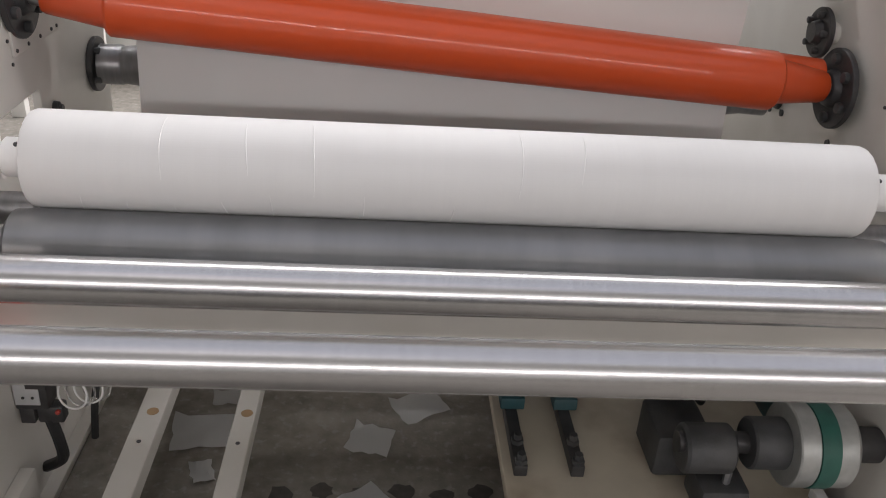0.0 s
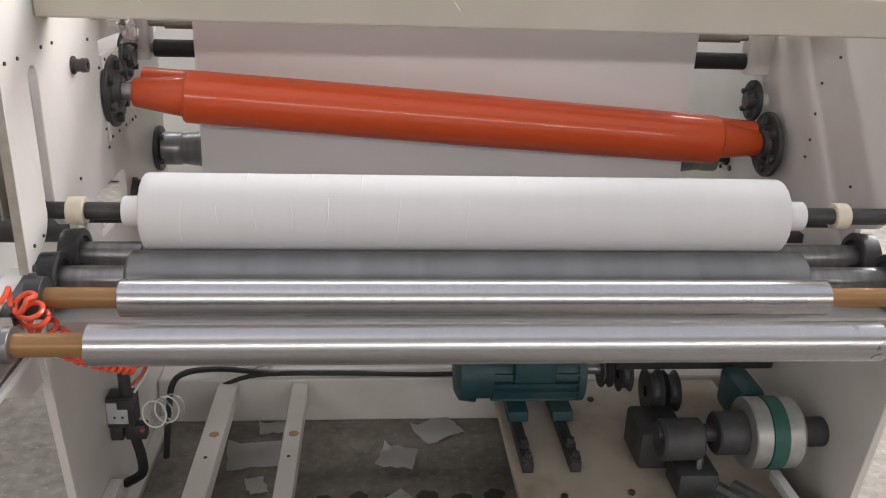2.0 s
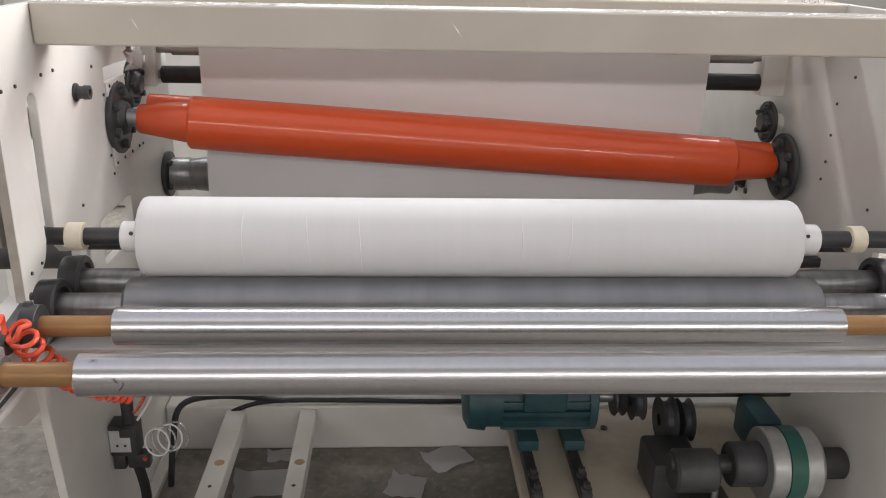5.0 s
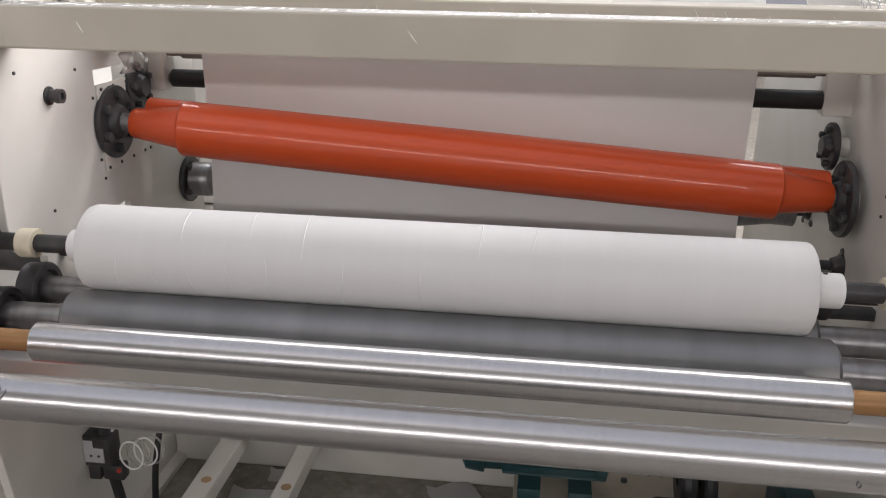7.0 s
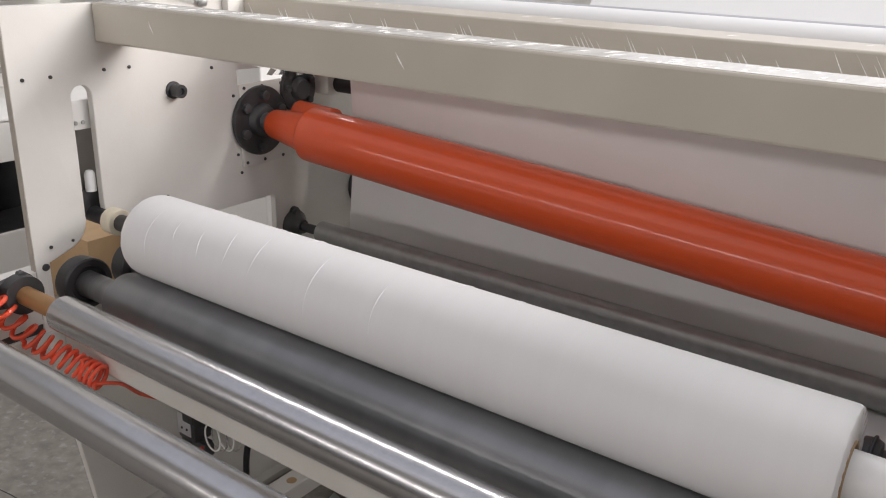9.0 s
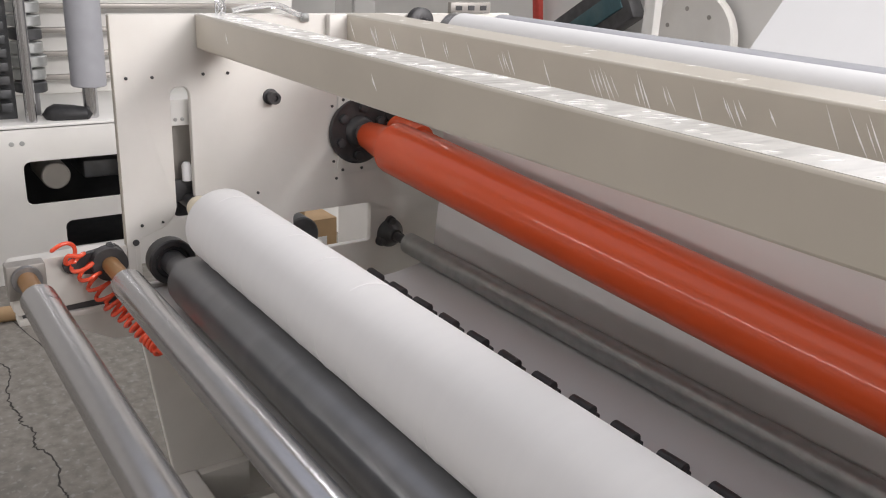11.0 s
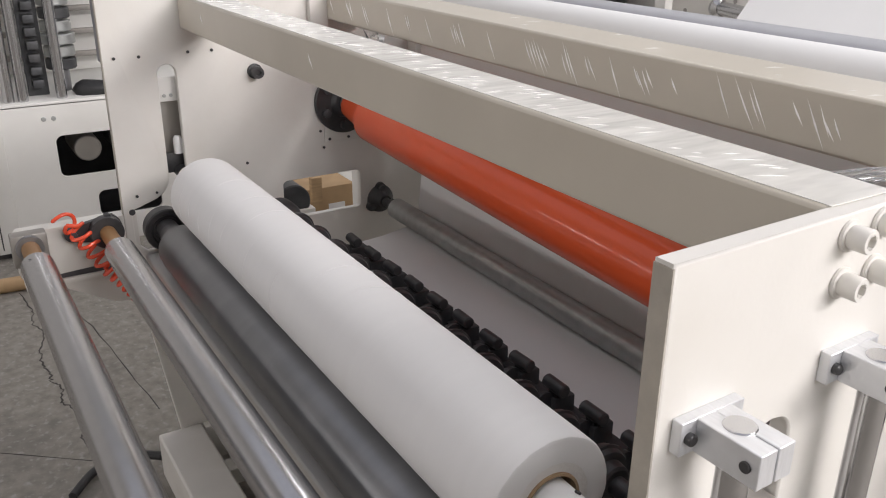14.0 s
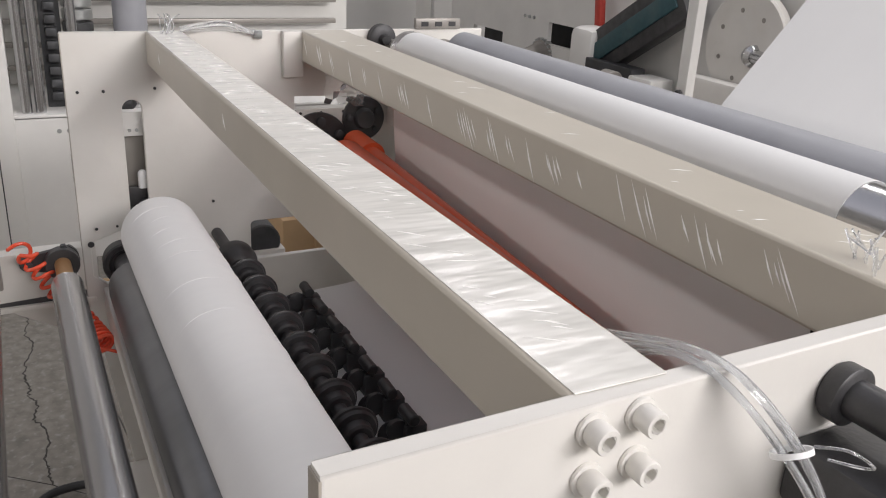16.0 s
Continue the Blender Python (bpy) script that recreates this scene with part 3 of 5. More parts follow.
def flange(x, y, z, sx, r, label, stand=0.0, bolts=6):
    """A round black flange with a hub and bolts, facing sx."""
    m = Matrix.Translation((x, y, z)) @ Matrix.Diagonal((sx, 1, 1, 1))
    th = thing("flange_bearing", label, "bearing", group="flange bearings")
    if stand:
        part("stub", rod(-stand, -0.001, r * 0.42, m=m), PAINT, th, "cream stub")
    part("disc", lathe([(0, 0), (0, r - 0.002), (0.002, r), (0.011, r), (0.013, r - 0.002), (0.013, r * 0.5), (0.026, r * 0.42), (0.028, r * 0.38), (0.028, 0)], 48, m=m), BLACK, th)
    for k in range(bolts):
        a = 2 * math.pi * (k + 0.4) / bolts
        q = m @ Matrix.Translation((0.013, 0.73 * r * math.cos(a), 0.73 * r * math.sin(a)))
        part("bolt", lathe([(0, 0), (0, r * 0.13), (0.002, r * 0.14), (0.011, r * 0.135), (0.012, r * 0.1), (0.012, 0)], 10, m=q), IRON, th)
    return th


flange(XL + 0.001, 1.430, 0.994, 1, 0.083, "round black flange bearing on the frame, at the orange roller")
flange(XR - 0.032, 1.524, 0.866, -1, 0.086, "round black flange on a short stub, at the orange roller", stand=0.032)
flange(XL + 0.001, 1.555, 1.055, 1, 0.058, "smaller round black flange beside the larger one", bolts=5)
flange(XR - 0.045, 1.625, 0.962, -1, 0.055, "smaller round black flange beside the larger one", stand=0.045, bolts=5)


def back_orange():
    a, b = Vector((-0.79, 1.515, 1.003)), Vector((0.80, 1.55, 0.885))
    d = (b - a).normalized()
    m = Matrix.Translation((a + b) / 2) @ d.to_track_quat("X", "Z").to_matrix().to_4x4()
    h = (b - a).length / 2
    th = thing("spreader_roller", "thin orange roller half hidden behind the large one", "roller")
    part("sleeve", lathe([(-h + 0.12, 0.02), (-h + 0.12, 0.026), (h - 0.12, 0.026), (h - 0.12, 0.02)], 40), ORANGE, th)
    part("end_cone", lathe([(-h + 0.01, 0.0), (-h + 0.01, 0.034), (-h + 0.121, 0.036), (-h + 0.125, 0.0)], 32), ORANGE, th)
    part("end_cone", lathe([(h - 0.125, 0.0), (h - 0.121, 0.038), (h - 0.01, 0.036), (h - 0.01, 0.0)], 32), ORANGE, th)
    return spun(th, m, 70)


back_orange()

# bearing plate with a screw row on the left frame
_bp = tagged(part("bearing_plate", boxes((XL, XL + 0.006, 1.372, 1.60, 0.888, 1.085), bevel=0.0015), PAINT), "cream rectangular bearing plate screwed to the frame", "plate")
for _y in (1.385, 1.44, 1.50, 1.56, 1.59):
    for _z in (0.897, 1.075):
        part("screw", rod(XL + 0.005, XL + 0.0085, 0.004, 0.0008, 10, m=Matrix.Translation((0, _y, _z))), BLACK, _bp)


def bearing_ring(x, y, z, sx):
    m = Matrix.Translation((x, y, z)) @ Matrix.Diagonal((sx, 1, 1, 1))
    th = thing("drum_bearing", "black round bearing housing of a winding drum", "bearing", group="drum bearings")
    part("housing", lathe([(-0.016, 0.03), (-0.016, 0.052), (0.02, 0.054), (0.024, 0.051), (0.024, 0.040), (0.016, 0.036), (0.016, 0.0275), (-0.016, 0.0275)], 44, m=m), BLACK, th)
    return th


for _y in (0.936, 1.064):
    bearing_ring(XL, _y, 0.729, 1)
    bearing_ring(XR, _y, 0.729, -1)


def arm_bearings(x_in, sx):
    """Square block of the outer idler and oval flange of the inner idler."""
    m = Matrix.Diagonal((sx, 1, 1, 1))
    th = thing("pillow_block", "grey square bearing block on the roller arm", "bearing", group="arm bearings")
    bm = bmesh.new()
    box(bm, x_in - 0.0, x_in + 0.038, 0.588, 0.664, 0.705, 0.782, 0.004)
    for v in bm.verts:
        v.co.x = x_in + (v.co.x - x_in) * (-sx)
    part("block", bm, GUIDE, th)
    bm = pipe_wall(0.036, 0.05, 0.030, 0.0195)
    bmesh.ops.transform(bm, matrix=Matrix.Translation((x_in, 0.625, 0.751)) @ Matrix.Diagonal((-sx, 1, 1, 1)), verts=bm.verts)
    part("bush", bm, JOURNAL, th)
    th = thing("oval_bearing", "black oval flange bearing with two bolts on the roller arm", "bearing", group="arm bearings")
    oval = arc(0.794, 0.755, 0.040, -60, 60, 8) + arc(0.72, 0.755, 0.018, 100, 260, 6)
    xa, xb = sorted((x_in, x_in - sx * 0.016))
    edged(part("body", prism(oval, [], xa, xb), BLACK, th), 0.003)
    bm = pipe_wall(0.014, 0.042, 0.038, 0.0185)
    bmesh.ops.transform(bm, matrix=Matrix.Translation((x_in, 0.794, 0.755)) @ Matrix.Diagonal((-sx, 1, 1, 1)), verts=bm.verts)
    part("hub", bm, BLACK, th)
    for y, z in ((0.722, 0.755), (0.80, 0.79)):
        part("bolt", rod(0.014, 0.028, 0.009, 0.001, 6, m=Matrix.Translation((x_in, y, z)) @ Matrix.Diagonal((-sx, 1, 1, 1))), IRON, th)


arm_bearings(XL, -1)
arm_bearings(XR, 1)

# ---- paper web and guide rollers ----
WEB0, WEB1 = -0.664, 0.614


def ribbon(path, x0, x1, thick=0.0006, cols=12):
    """A taut sheet across x that follows a path in y and z, with thickness."""
    bm = bmesh.new()
    n = len(path)
    offs = []
    for i in range(n):
        a, b = Vector(path[max(i - 1, 0)]), Vector(path[min(i + 1, n - 1)])
        t = (b - a).normalized()
        offs.append(Vector((-t.y, t.x)) * thick)
    g = [[[bm.verts.new((x0 + (x1 - x0) * c / cols, path[i][0] + s * offs[i].x, path[i][1] + s * offs[i].y)) for c in range(cols + 1)] for i in range(n)] for s in (0, 1)]
    for s in (0, 1):
        for i in range(n - 1):
            for c in range(cols):
                bm.faces.new((g[s][i][c], g[s][i][c + 1], g[s][i + 1][c + 1], g[s][i + 1][c]))
    for i in range(n - 1):
        for c in (0, cols):
            bm.faces.new((g[0][i][c], g[1][i][c], g[1][i + 1][c], g[0][i + 1][c]))
    return bm


TOPR = (1.622, 1.243, 0.052)
NEXTR = (1.785, 1.238, 0.050)
GUIDER = (1.534, 0.704, 0.028)
feed = [(2.57, 0.972), (2.2, 1.06)] + [(1.90, 1.165)] + arc(NEXTR[0], NEXTR[1], NEXTR[2] + 0.001, -70, -120, 5) + arc(TOPR[0], TOPR[1], TOPR[2] + 0.001, -10, 180, 20)
fall = [(TOPR[0] - TOPR[2] - 0.001, TOPR[1]), (1.572, 1.1), (1.582, 0.93), (1.5635, 0.72)]
lower = [(1.5635, 0.72)] + arc(GUIDER[0], GUIDER[1], GUIDER[2] + 0.001, 0, -85, 8) + [(1.45, 0.662), (1.30, 0.652), (1.20, 0.662), (1.09, 0.69)]
web = thing("paper_web", "taut white paper web running over the guide rollers", "paper web")
for _n, _p in (("feed_run", feed), ("falling_run", fall), ("lower_run", lower)):
    part(_n, ribbon(_p, WEB0, WEB1), WEB, web)
_up = thing("paper_web", "broad white paper sheet rising slantwise from the unwinder", "paper web")
part("lower_run", ribbon([(2.56, 0.965), (2.9, 1.345), (3.3, 1.793)], WEB0, 0.66), WEB, _up)
part("upper_run", ribbon([(3.3, 1.793), (3.6, 2.129), (3.9, 2.465)], WEB0, 0.66), WEB, _up)


def guide(label, y, z, r, x0, x1, material, step, ends=0.018, stub=GUIDE):
    th = thing("guide_roller", label, "roller", group="guide rollers")
    part("tube", lathe([(x0, ends), (x0, r - 0.002), (x0 + 0.002, r), (x1 - 0.002, r), (x1, r - 0.002), (x1, ends)], 48), material, th)
    part("shaft", rod(XL, x0 + 0.002, ends), stub, th)
    part("shaft", rod(x1 - 0.002, XR, ends), stub, th)
    return spun(th, pose(0, y, z), step)


guide("polished steel guide roller under the paper web at the top", *TOPR, -0.70, 0.70, CHROME, -50)
# the grey of this roller holds the shade it lies in
guide("guide roller over the paper web, painted grey for its shade", *NEXTR, -0.72, 0.70, GREYCYL, 60)
guide("grey steel guide roller low behind the knives", *GUIDER, -0.735, 0.74, PULLEY, 70, 0.012, BLACK)
guide("black rubber nip roller behind the web", 1.655, 1.062, 0.022, -0.78, 0.80, RUBBER, 60, 0.012)
guide("thin steel guide roller behind the web", 1.655, 1.125, 0.014, -0.75, 0.76, GUIDE, 60, 0.009)
_c = thing("guide_roller", "steel roller with flared ends behind the paper web", "roller", group="guide rollers")
part("tube", lathe([(-0.815, 0.02), (-0.815, 0.047), (-0.765, 0.047), (-0.76, 0.044), (-0.62, 0.062), (0.60, 0.062), (0.74, 0.044), (0.80, 0.047), (0.80, 0.02)], 48), JOURNAL, _c)
part("shaft", rod(XL, -0.80, 0.02), BLACK, _c)
part("shaft", rod(0.79, XR, 0.02), BLACK, _c)
spun(_c, pose(0, 1.805, 0.758), 50)
flange(XL + 0.001, 1.805, 0.758, 1, 0.064, "black flange at the flared steel roller", bolts=4)
flange(XR - 0.001, 1.805, 0.758, -1, 0.064, "black flange at the flared steel roller", bolts=4)


def star_flange(x, y, z, sx):
    th = thing("star_flange", "black three-armed flange bearing at the low guide roller", "bearing", group="flange bearings")
    m = Matrix.Translation((x, y, z)) @ Matrix.Diagonal((sx, 1, 1, 1))
    bm = lathe([(0, 0), (0, 0.040), (0.008, 0.038), (0.022, 0.023), (0.036, 0.018), (0.036, 0)], 28, m=m)
    part("hub", bm, BLACK, th)
    for k in range(3):
        a = radians(90 + 120 * k)
        part("lobe", lathe([(0, 0), (0, 0.015), (0.010, 0.014), (0.012, 0.01), (0.018, 0.008), (0.018, 0)], 18, m=m @ Matrix.Translation((0, 0.034 * math.cos(a), 0.034 * math.sin(a)))), BLACK, th)


star_flange(XL, 1.534, 0.704, 1)
star_flange(XR, 1.534, 0.704, -1)

# ---- slitting knives ----
KN = [0.046 + 0.0957 * (k - 6) for k in range(13)]


def knives():
    sh = thing("knife_shaft", "black lower knife shaft with a row of round blades", "knife shaft")
    part("shaft", rod(XL, XR, 0.014), BLACK, sh)
    part("end_disc", lathe([(-0.650, 0.018), (-0.650, 0.042), (-0.645, 0.0465), (-0.612, 0.0465), (-0.605, 0.042), (-0.587, 0.03), (-0.57, 0.028), (-0.57, 0.02)], 44), BLACK, sh, "large round end disc")
    part("end_disc", lathe([(0.672, 0.02), (0.672, 0.043), (0.68, 0.047), (0.70, 0.047), (0.705, 0.043), (0.705, 0.02)], 44), BLACK, sh, "large round end disc")
    for x in KN:
        part("blade", lathe([(x - 0.034, 0.014), (x - 0.034, 0.023), (x - 0.030, 0.026), (x - 0.020, 0.027), (x - 0.018, 0.036), (x - 0.015, 0.039), (x - 0.006, 0.040), (x - 0.004, 0.0435), (x - 0.0015, 0.0435), (x, 0.040), (x + 0.007, 0.037), (x + 0.009, 0.028), (x + 0.024, 0.026), (x + 0.027, 0.022), (x + 0.027, 0.014)], 36), BLACK, sh)
    spun(sh, pose(0, 1.162, 0.777), -75)
    bar = thing("knife_bar", "dark square bar carrying the upper knife holders", "bar")
    part("bar", boxes((KN[0] - 0.02, XR, 1.305, 1.33, 0.668, 0.692), bevel=0.002), IRON, bar)
    for k, x in enumerate(KN):
        th = thing("knife_holder", "black pneumatic upper knife holder with a round blade", "knife holder", pose(x + 0.028, 1.292, 0.710), group="upper knives")
        part("clamp", boxes((-0.016, 0.016, -0.012, 0.03, -0.035, 0.012), bevel=0.003), IRON, th)
        bm = rod(-0.025, 0.025, 0.0115, 0.002, 16, m=Matrix.Translation((0.0, 0.0, 0.028)))
        part("cylinder", bm, BLACK, th)
        part("neck", boxes((-0.010, 0.010, -0.008, 0.010, 0.005, 0.024), bevel=0.002), BLACK, th)
        part("blade", lathe([(-0.004, 0), (-0.004, 0.010), (-0.001, 0.026), (0.001, 0.026), (0.004, 0.010), (0.004, 0)], 28, m=Matrix.Translation((-0.012, -0.028, -0.01))), BLACK, th)
        part("blade_guard", lathe([(-0.006, 0), (-0.006, 0.018), (0.006, 0.020), (0.008, 0.014), (0.008, 0)], 20, m=Matrix.Translation((-0.003, -0.022, 0.002))), BLACK, th)
        th.rotation_euler = (0, 0, radians((7 * k) % 5 - 2))


knives()

# ---- outer face of the right frame ----
XO = XR + THICK


def shaft_clamp(y, z, length):
    """A T-shaped aluminium clamp on the frame with an upright rod in it."""
    th = thing("shaft_support", "milled aluminium clamp holding an upright polished rod", "bracket", SKEW, group="shaft supports")
    x0 = XO
    edged(part("base", boxes((x0, x0 + 0.009, y - 0.031, y + 0.031, z - 0.026, z)), ALU, th), 0.0008)
    edged(part("jaw", boxes((x0 + 0.0088, x0 + 0.060, y - 0.017, y - 0.0008, z - 0.026, z)), ALU, th), 0.0008)
    edged(part("jaw", boxes((x0 + 0.0088, x0 + 0.060, y + 0.0008, y + 0.017, z - 0.026, z)), ALU, th), 0.0008)
    part("web", boxes((x0 + 0.0088, x0 + 0.042, y - 0.009, y + 0.009, z - 0.0255, z - 0.0005)), ALU, th)
    part("clamp_screw", rod(-0.001, 0.0015, 0.0042, 0.0004, 14, m=Matrix.Translation((x0 + 0.050, y - 0.0178, z - 0.013)) @ Matrix.Rotation(radians(90), 4, "Z")), BLACK, th, "dark recessed screw")
    for s in (-1, 1):
        part("base_screw", rod(x0 + 0.008, x0 + 0.014, 0.0045, 0.0008, 14, m=Matrix.Translation((0, y + s * 0.0235, z - 0.013))), BLACK, th)
    part("rod", rod(-length, 0.0012, 0.0115, 0.0008, 32, m=Matrix.Translation((x0 + 0.030, y, z)) @ Matrix.Rotation(radians(-90), 4, "Y")), CHROME, th, "upright polished rod")
    f = part("rod_foot", lathe([(0, 0.012), (0, 0.024), (0.010, 0.024), (0.012, 0.02), (0.022, 0.018), (0.022, 0.012)], 28, m=Matrix.Translation((x0 + 0.030, y, z - length)) @ Matrix.Rotation(radians(-90), 4, "Y")), BLACK, th)
    part("foot_plate", boxes((x0, x0 + 0.062, y - 0.028, y + 0.028, z - length - 0.012, z - length), bevel=0.001), ALU, th)


shaft_clamp(0.897, 1.168, 0.30)
shaft_clamp(1.056, 1.172, 0.185)


def lift_block():
    th = thing("slide_block", "grey steel slide block inside the frame slot", "slide", SKEW)
    part("body", boxes((XR - 0.004, XO + 0.008, 0.963, 0.999, 0.98, 1.05), bevel=0.002), GUIDE, th)
    part("lever", boxes((XO + 0.008, XO + 0.018, 0.972, 0.992, 0.99, 1.03), bevel=0.002), BLACK, th)


lift_block()


def hand_knob():
    th = thing("air_cylinder", "black air cylinder with a round collar on the outer frame face", "cylinder", SKEW)
    m = Matrix.Translation((XO, 1.268, 1.238))
    part("collar", lathe([(0, 0), (0, 0.022), (0.003, 0.024), (0.016, 0.024), (0.018, 0.021), (0.018, 0)], 40, m=m), BLACK, th)
    part("barrel", lathe([(0.016, 0), (0.016, 0.016), (0.10, 0.016), (0.102, 0.019), (0.15, 0.019), (0.152, 0.016), (0.152, 0)], 36, m=m), BLACK, th)


hand_knob()
_sl = thing("slide_block", "grey slide block filling part of the frame slot", "slide")
part("body", boxes((XL - 0.034, XL - 0.022, 0.92, 1.05, 1.036, 1.094), bevel=0.001), WHITE, _sl, "white plate with two screws")
for _y in (0.974, 0.990):
    part("screw", rod(XL - 0.023, XL - 0.019, 0.0042, 0.0006, 12, m=Matrix.Translation((0, _y, 1.05))), PULLEY, _sl)
part("cover", boxes((XL - 0.06, XL - 0.055, 0.90, 1.06, 0.86, 1.035), bevel=0.001), GUIDE, _sl, "grey cover plate behind the slot")
part("cover_edge", boxes((XL - 0.05, XL - 0.036, 0.93, 1.04, 0.855, 0.905), bevel=0.002), BLACK, _sl)
part("knob", lathe([(0, 0), (0, 0.011), (0.036, 0.011), (0.043, 0.007), (0.045, 0)], 20, m=Matrix.Translation((XL - 0.03, 0.996, 0.905)) @ Matrix.Rotation(radians(-90), 4, "Y")), NYLON, _sl, "small white knob")


def filter_bowl():
    th = thing("compact_cylinder", "compact air cylinder with black end blocks and a grey barrel", "cylinder", SKEW)
    x0, y0, y1 = XO, 1.225, 1.325
    part("end_block", boxes((x0, x0 + 0.09, y0, y1, 1.150, 1.205), bevel=0.007), BLACK, th)
    part("end_block", boxes((x0, x0 + 0.09, y0 - 0.008, y1 + 0.008, 1.022, 1.062), bevel=0.007), BLACK, th)
    up = Matrix.Rotation(radians(-90), 4, "Y")
    part("barrel", rod(0, 0.10, 0.040, 0.001, 40, m=Matrix.Translation((x0 + 0.048, 1.275, 1.056)) @ up), GUIDE, th, "grey barrel")
    for dx, y in ((0.012, y0 + 0.012), (0.08, y0 + 0.012), (0.08, y1 - 0.012)):
        part("tie_rod", rod(0, 0.10, 0.005, 0.0005, 14, m=Matrix.Translation((x0 + dx, y, 1.056)) @ up), CHROME, th, "bright tie rod")


filter_bowl()


def air_tubes():
    """Clear air tubes that leave the beam and fall over the right frame."""
    th = thing("air_hose_bundle", "bundle of clear air tubes over the frame edge", "hose", group="air hoses")
    for dx, dz in ((0, 0), (0.008, 0.006), (0.015, 0.001), (0.006, -0.006)):
        pts = [(0.70, 1.116 + dx, 1.222), (0.75, 1.116 + dx, 1.248 + dz), (0.80, 1.116 + dx, 1.268 + dz), (0.850, 1.118 + dx, 1.287 + dz * 0.5), (0.885, 1.135 + dx, 1.278 + dz), (0.918, 1.160 + dx, 1.240 + dz), (0.94, 1.19 + dx * 0.5, 1.185 + dz), (0.95 + dx, 1.20, 1.12), (0.945 + dx, 1.205, 1.0)]
        part("tube", sweep(pts, 0.0028, 8), TUBE, th)
    part("cable_tie", lathe([(-0.002, 0.013), (-0.002, 0.0145), (0.002, 0.0145), (0.002, 0.013), (-0.002, 0.013)], 20, m=Matrix.Translation((0.920, 1.170, 1.236)) @ Matrix.Rotation(radians(62), 4, "Y")), NYLON, th, "white cable tie")
    part("tie_tail", sweep([(0.928, 1.18, 1.243), (0.943, 1.195, 1.245), (0.953, 1.21, 1.235), (0.943, 1.213, 1.227), (0.930, 1.195, 1.23)], 0.0012, 6), TUBE, th)
    th = thing("air_hose", "short clear air hose lying on the beam end at the frame", "hose", group="air hoses")
    part("tube", sweep([(-0.80, 1.095, 1.29), (-0.79, 1.14, 1.30), (-0.80, 1.20, 1.302), (-0.815, 1.25, 1.285), (-0.826, 1.28, 1.275)], 0.007, 10), TUBE, th)
    part("fitting", rod(-0.012, 0.008, 0.010, 0.002, 14, m=Matrix.Translation((-0.826, 1.283, 1.273)) @ Matrix.Rotation(radians(70), 4, "Z")), PULLEY, th, "metal push fitting")
    th = thing("film_tuft", "crumpled clear film sticking up from the beam", "film", group="loose film")
    random.seed(8)
    for k in range(9):
        p = Vector((-0.795 + random.uniform(-0.015, 0.02), 1.06 + random.uniform(-0.02, 0.02), TOP + 0.002))
        part("strand", sweep([p, p + Vector((random.uniform(-0.01, 0.01), random.uniform(-0.01, 0.01), 0.02)), p + Vector((random.uniform(-0.02, 0.02), random.uniform(-0.02, 0.02), 0.04))], 0.0014, 5, smoothing=3), TUBE, th)
    tuft = copy_thing(th, pose(1.57, 0.345, -0.015))
    tuft2 = copy_thing(th, pose(0.08, 0.42, -0.09))


air_tubes()

# ---- red coil hose and sensor at the left ----


def coil_hose():
    th = thing("coil_hose", "orange-red coiled air hose hanging at the roller arm", "hose")
    way = [Vector(p) for p in ((-0.835, 0.70, 0.795), (-0.80, 0.722, 0.782), (-0.795, 0.75, 0.735), (-0.78, 0.785, 0.675), (-0.755, 0.82, 0.635), (-0.715, 0.845, 0.605), (-0.675, 0.86, 0.59))]
    pts, turns, n = [], 16, 460
    for i in range(n):
        t = i / (n - 1) * (len(way) - 1)
        k = min(int(t), len(way) - 2)
        p = way[k].lerp(way[k + 1], t - k)
        d = (way[k + 1] - way[k]).normalized()
        u = d.cross(Vector((0, 0, 1))).normalized()
        v = u.cross(d)
        f = i / (n - 1)
        a = 2 * math.pi * (turns * f ** 1.5)
        r = 0.020 * (1 + 0.1 * f)
        pts.append(p + r * (math.cos(a) * u + math.sin(a) * v))
    part("coil", sweep(pts, 0.0046, 8, smoothing=1), HOSE, th)
    part("tail", sweep([pts[-1], (-0.66, 0.89, 0.57), (-0.69, 0.95, 0.51), (-0.74, 1.05, 0.43)], 0.004, 8), HOSE, th)


coil_hose()


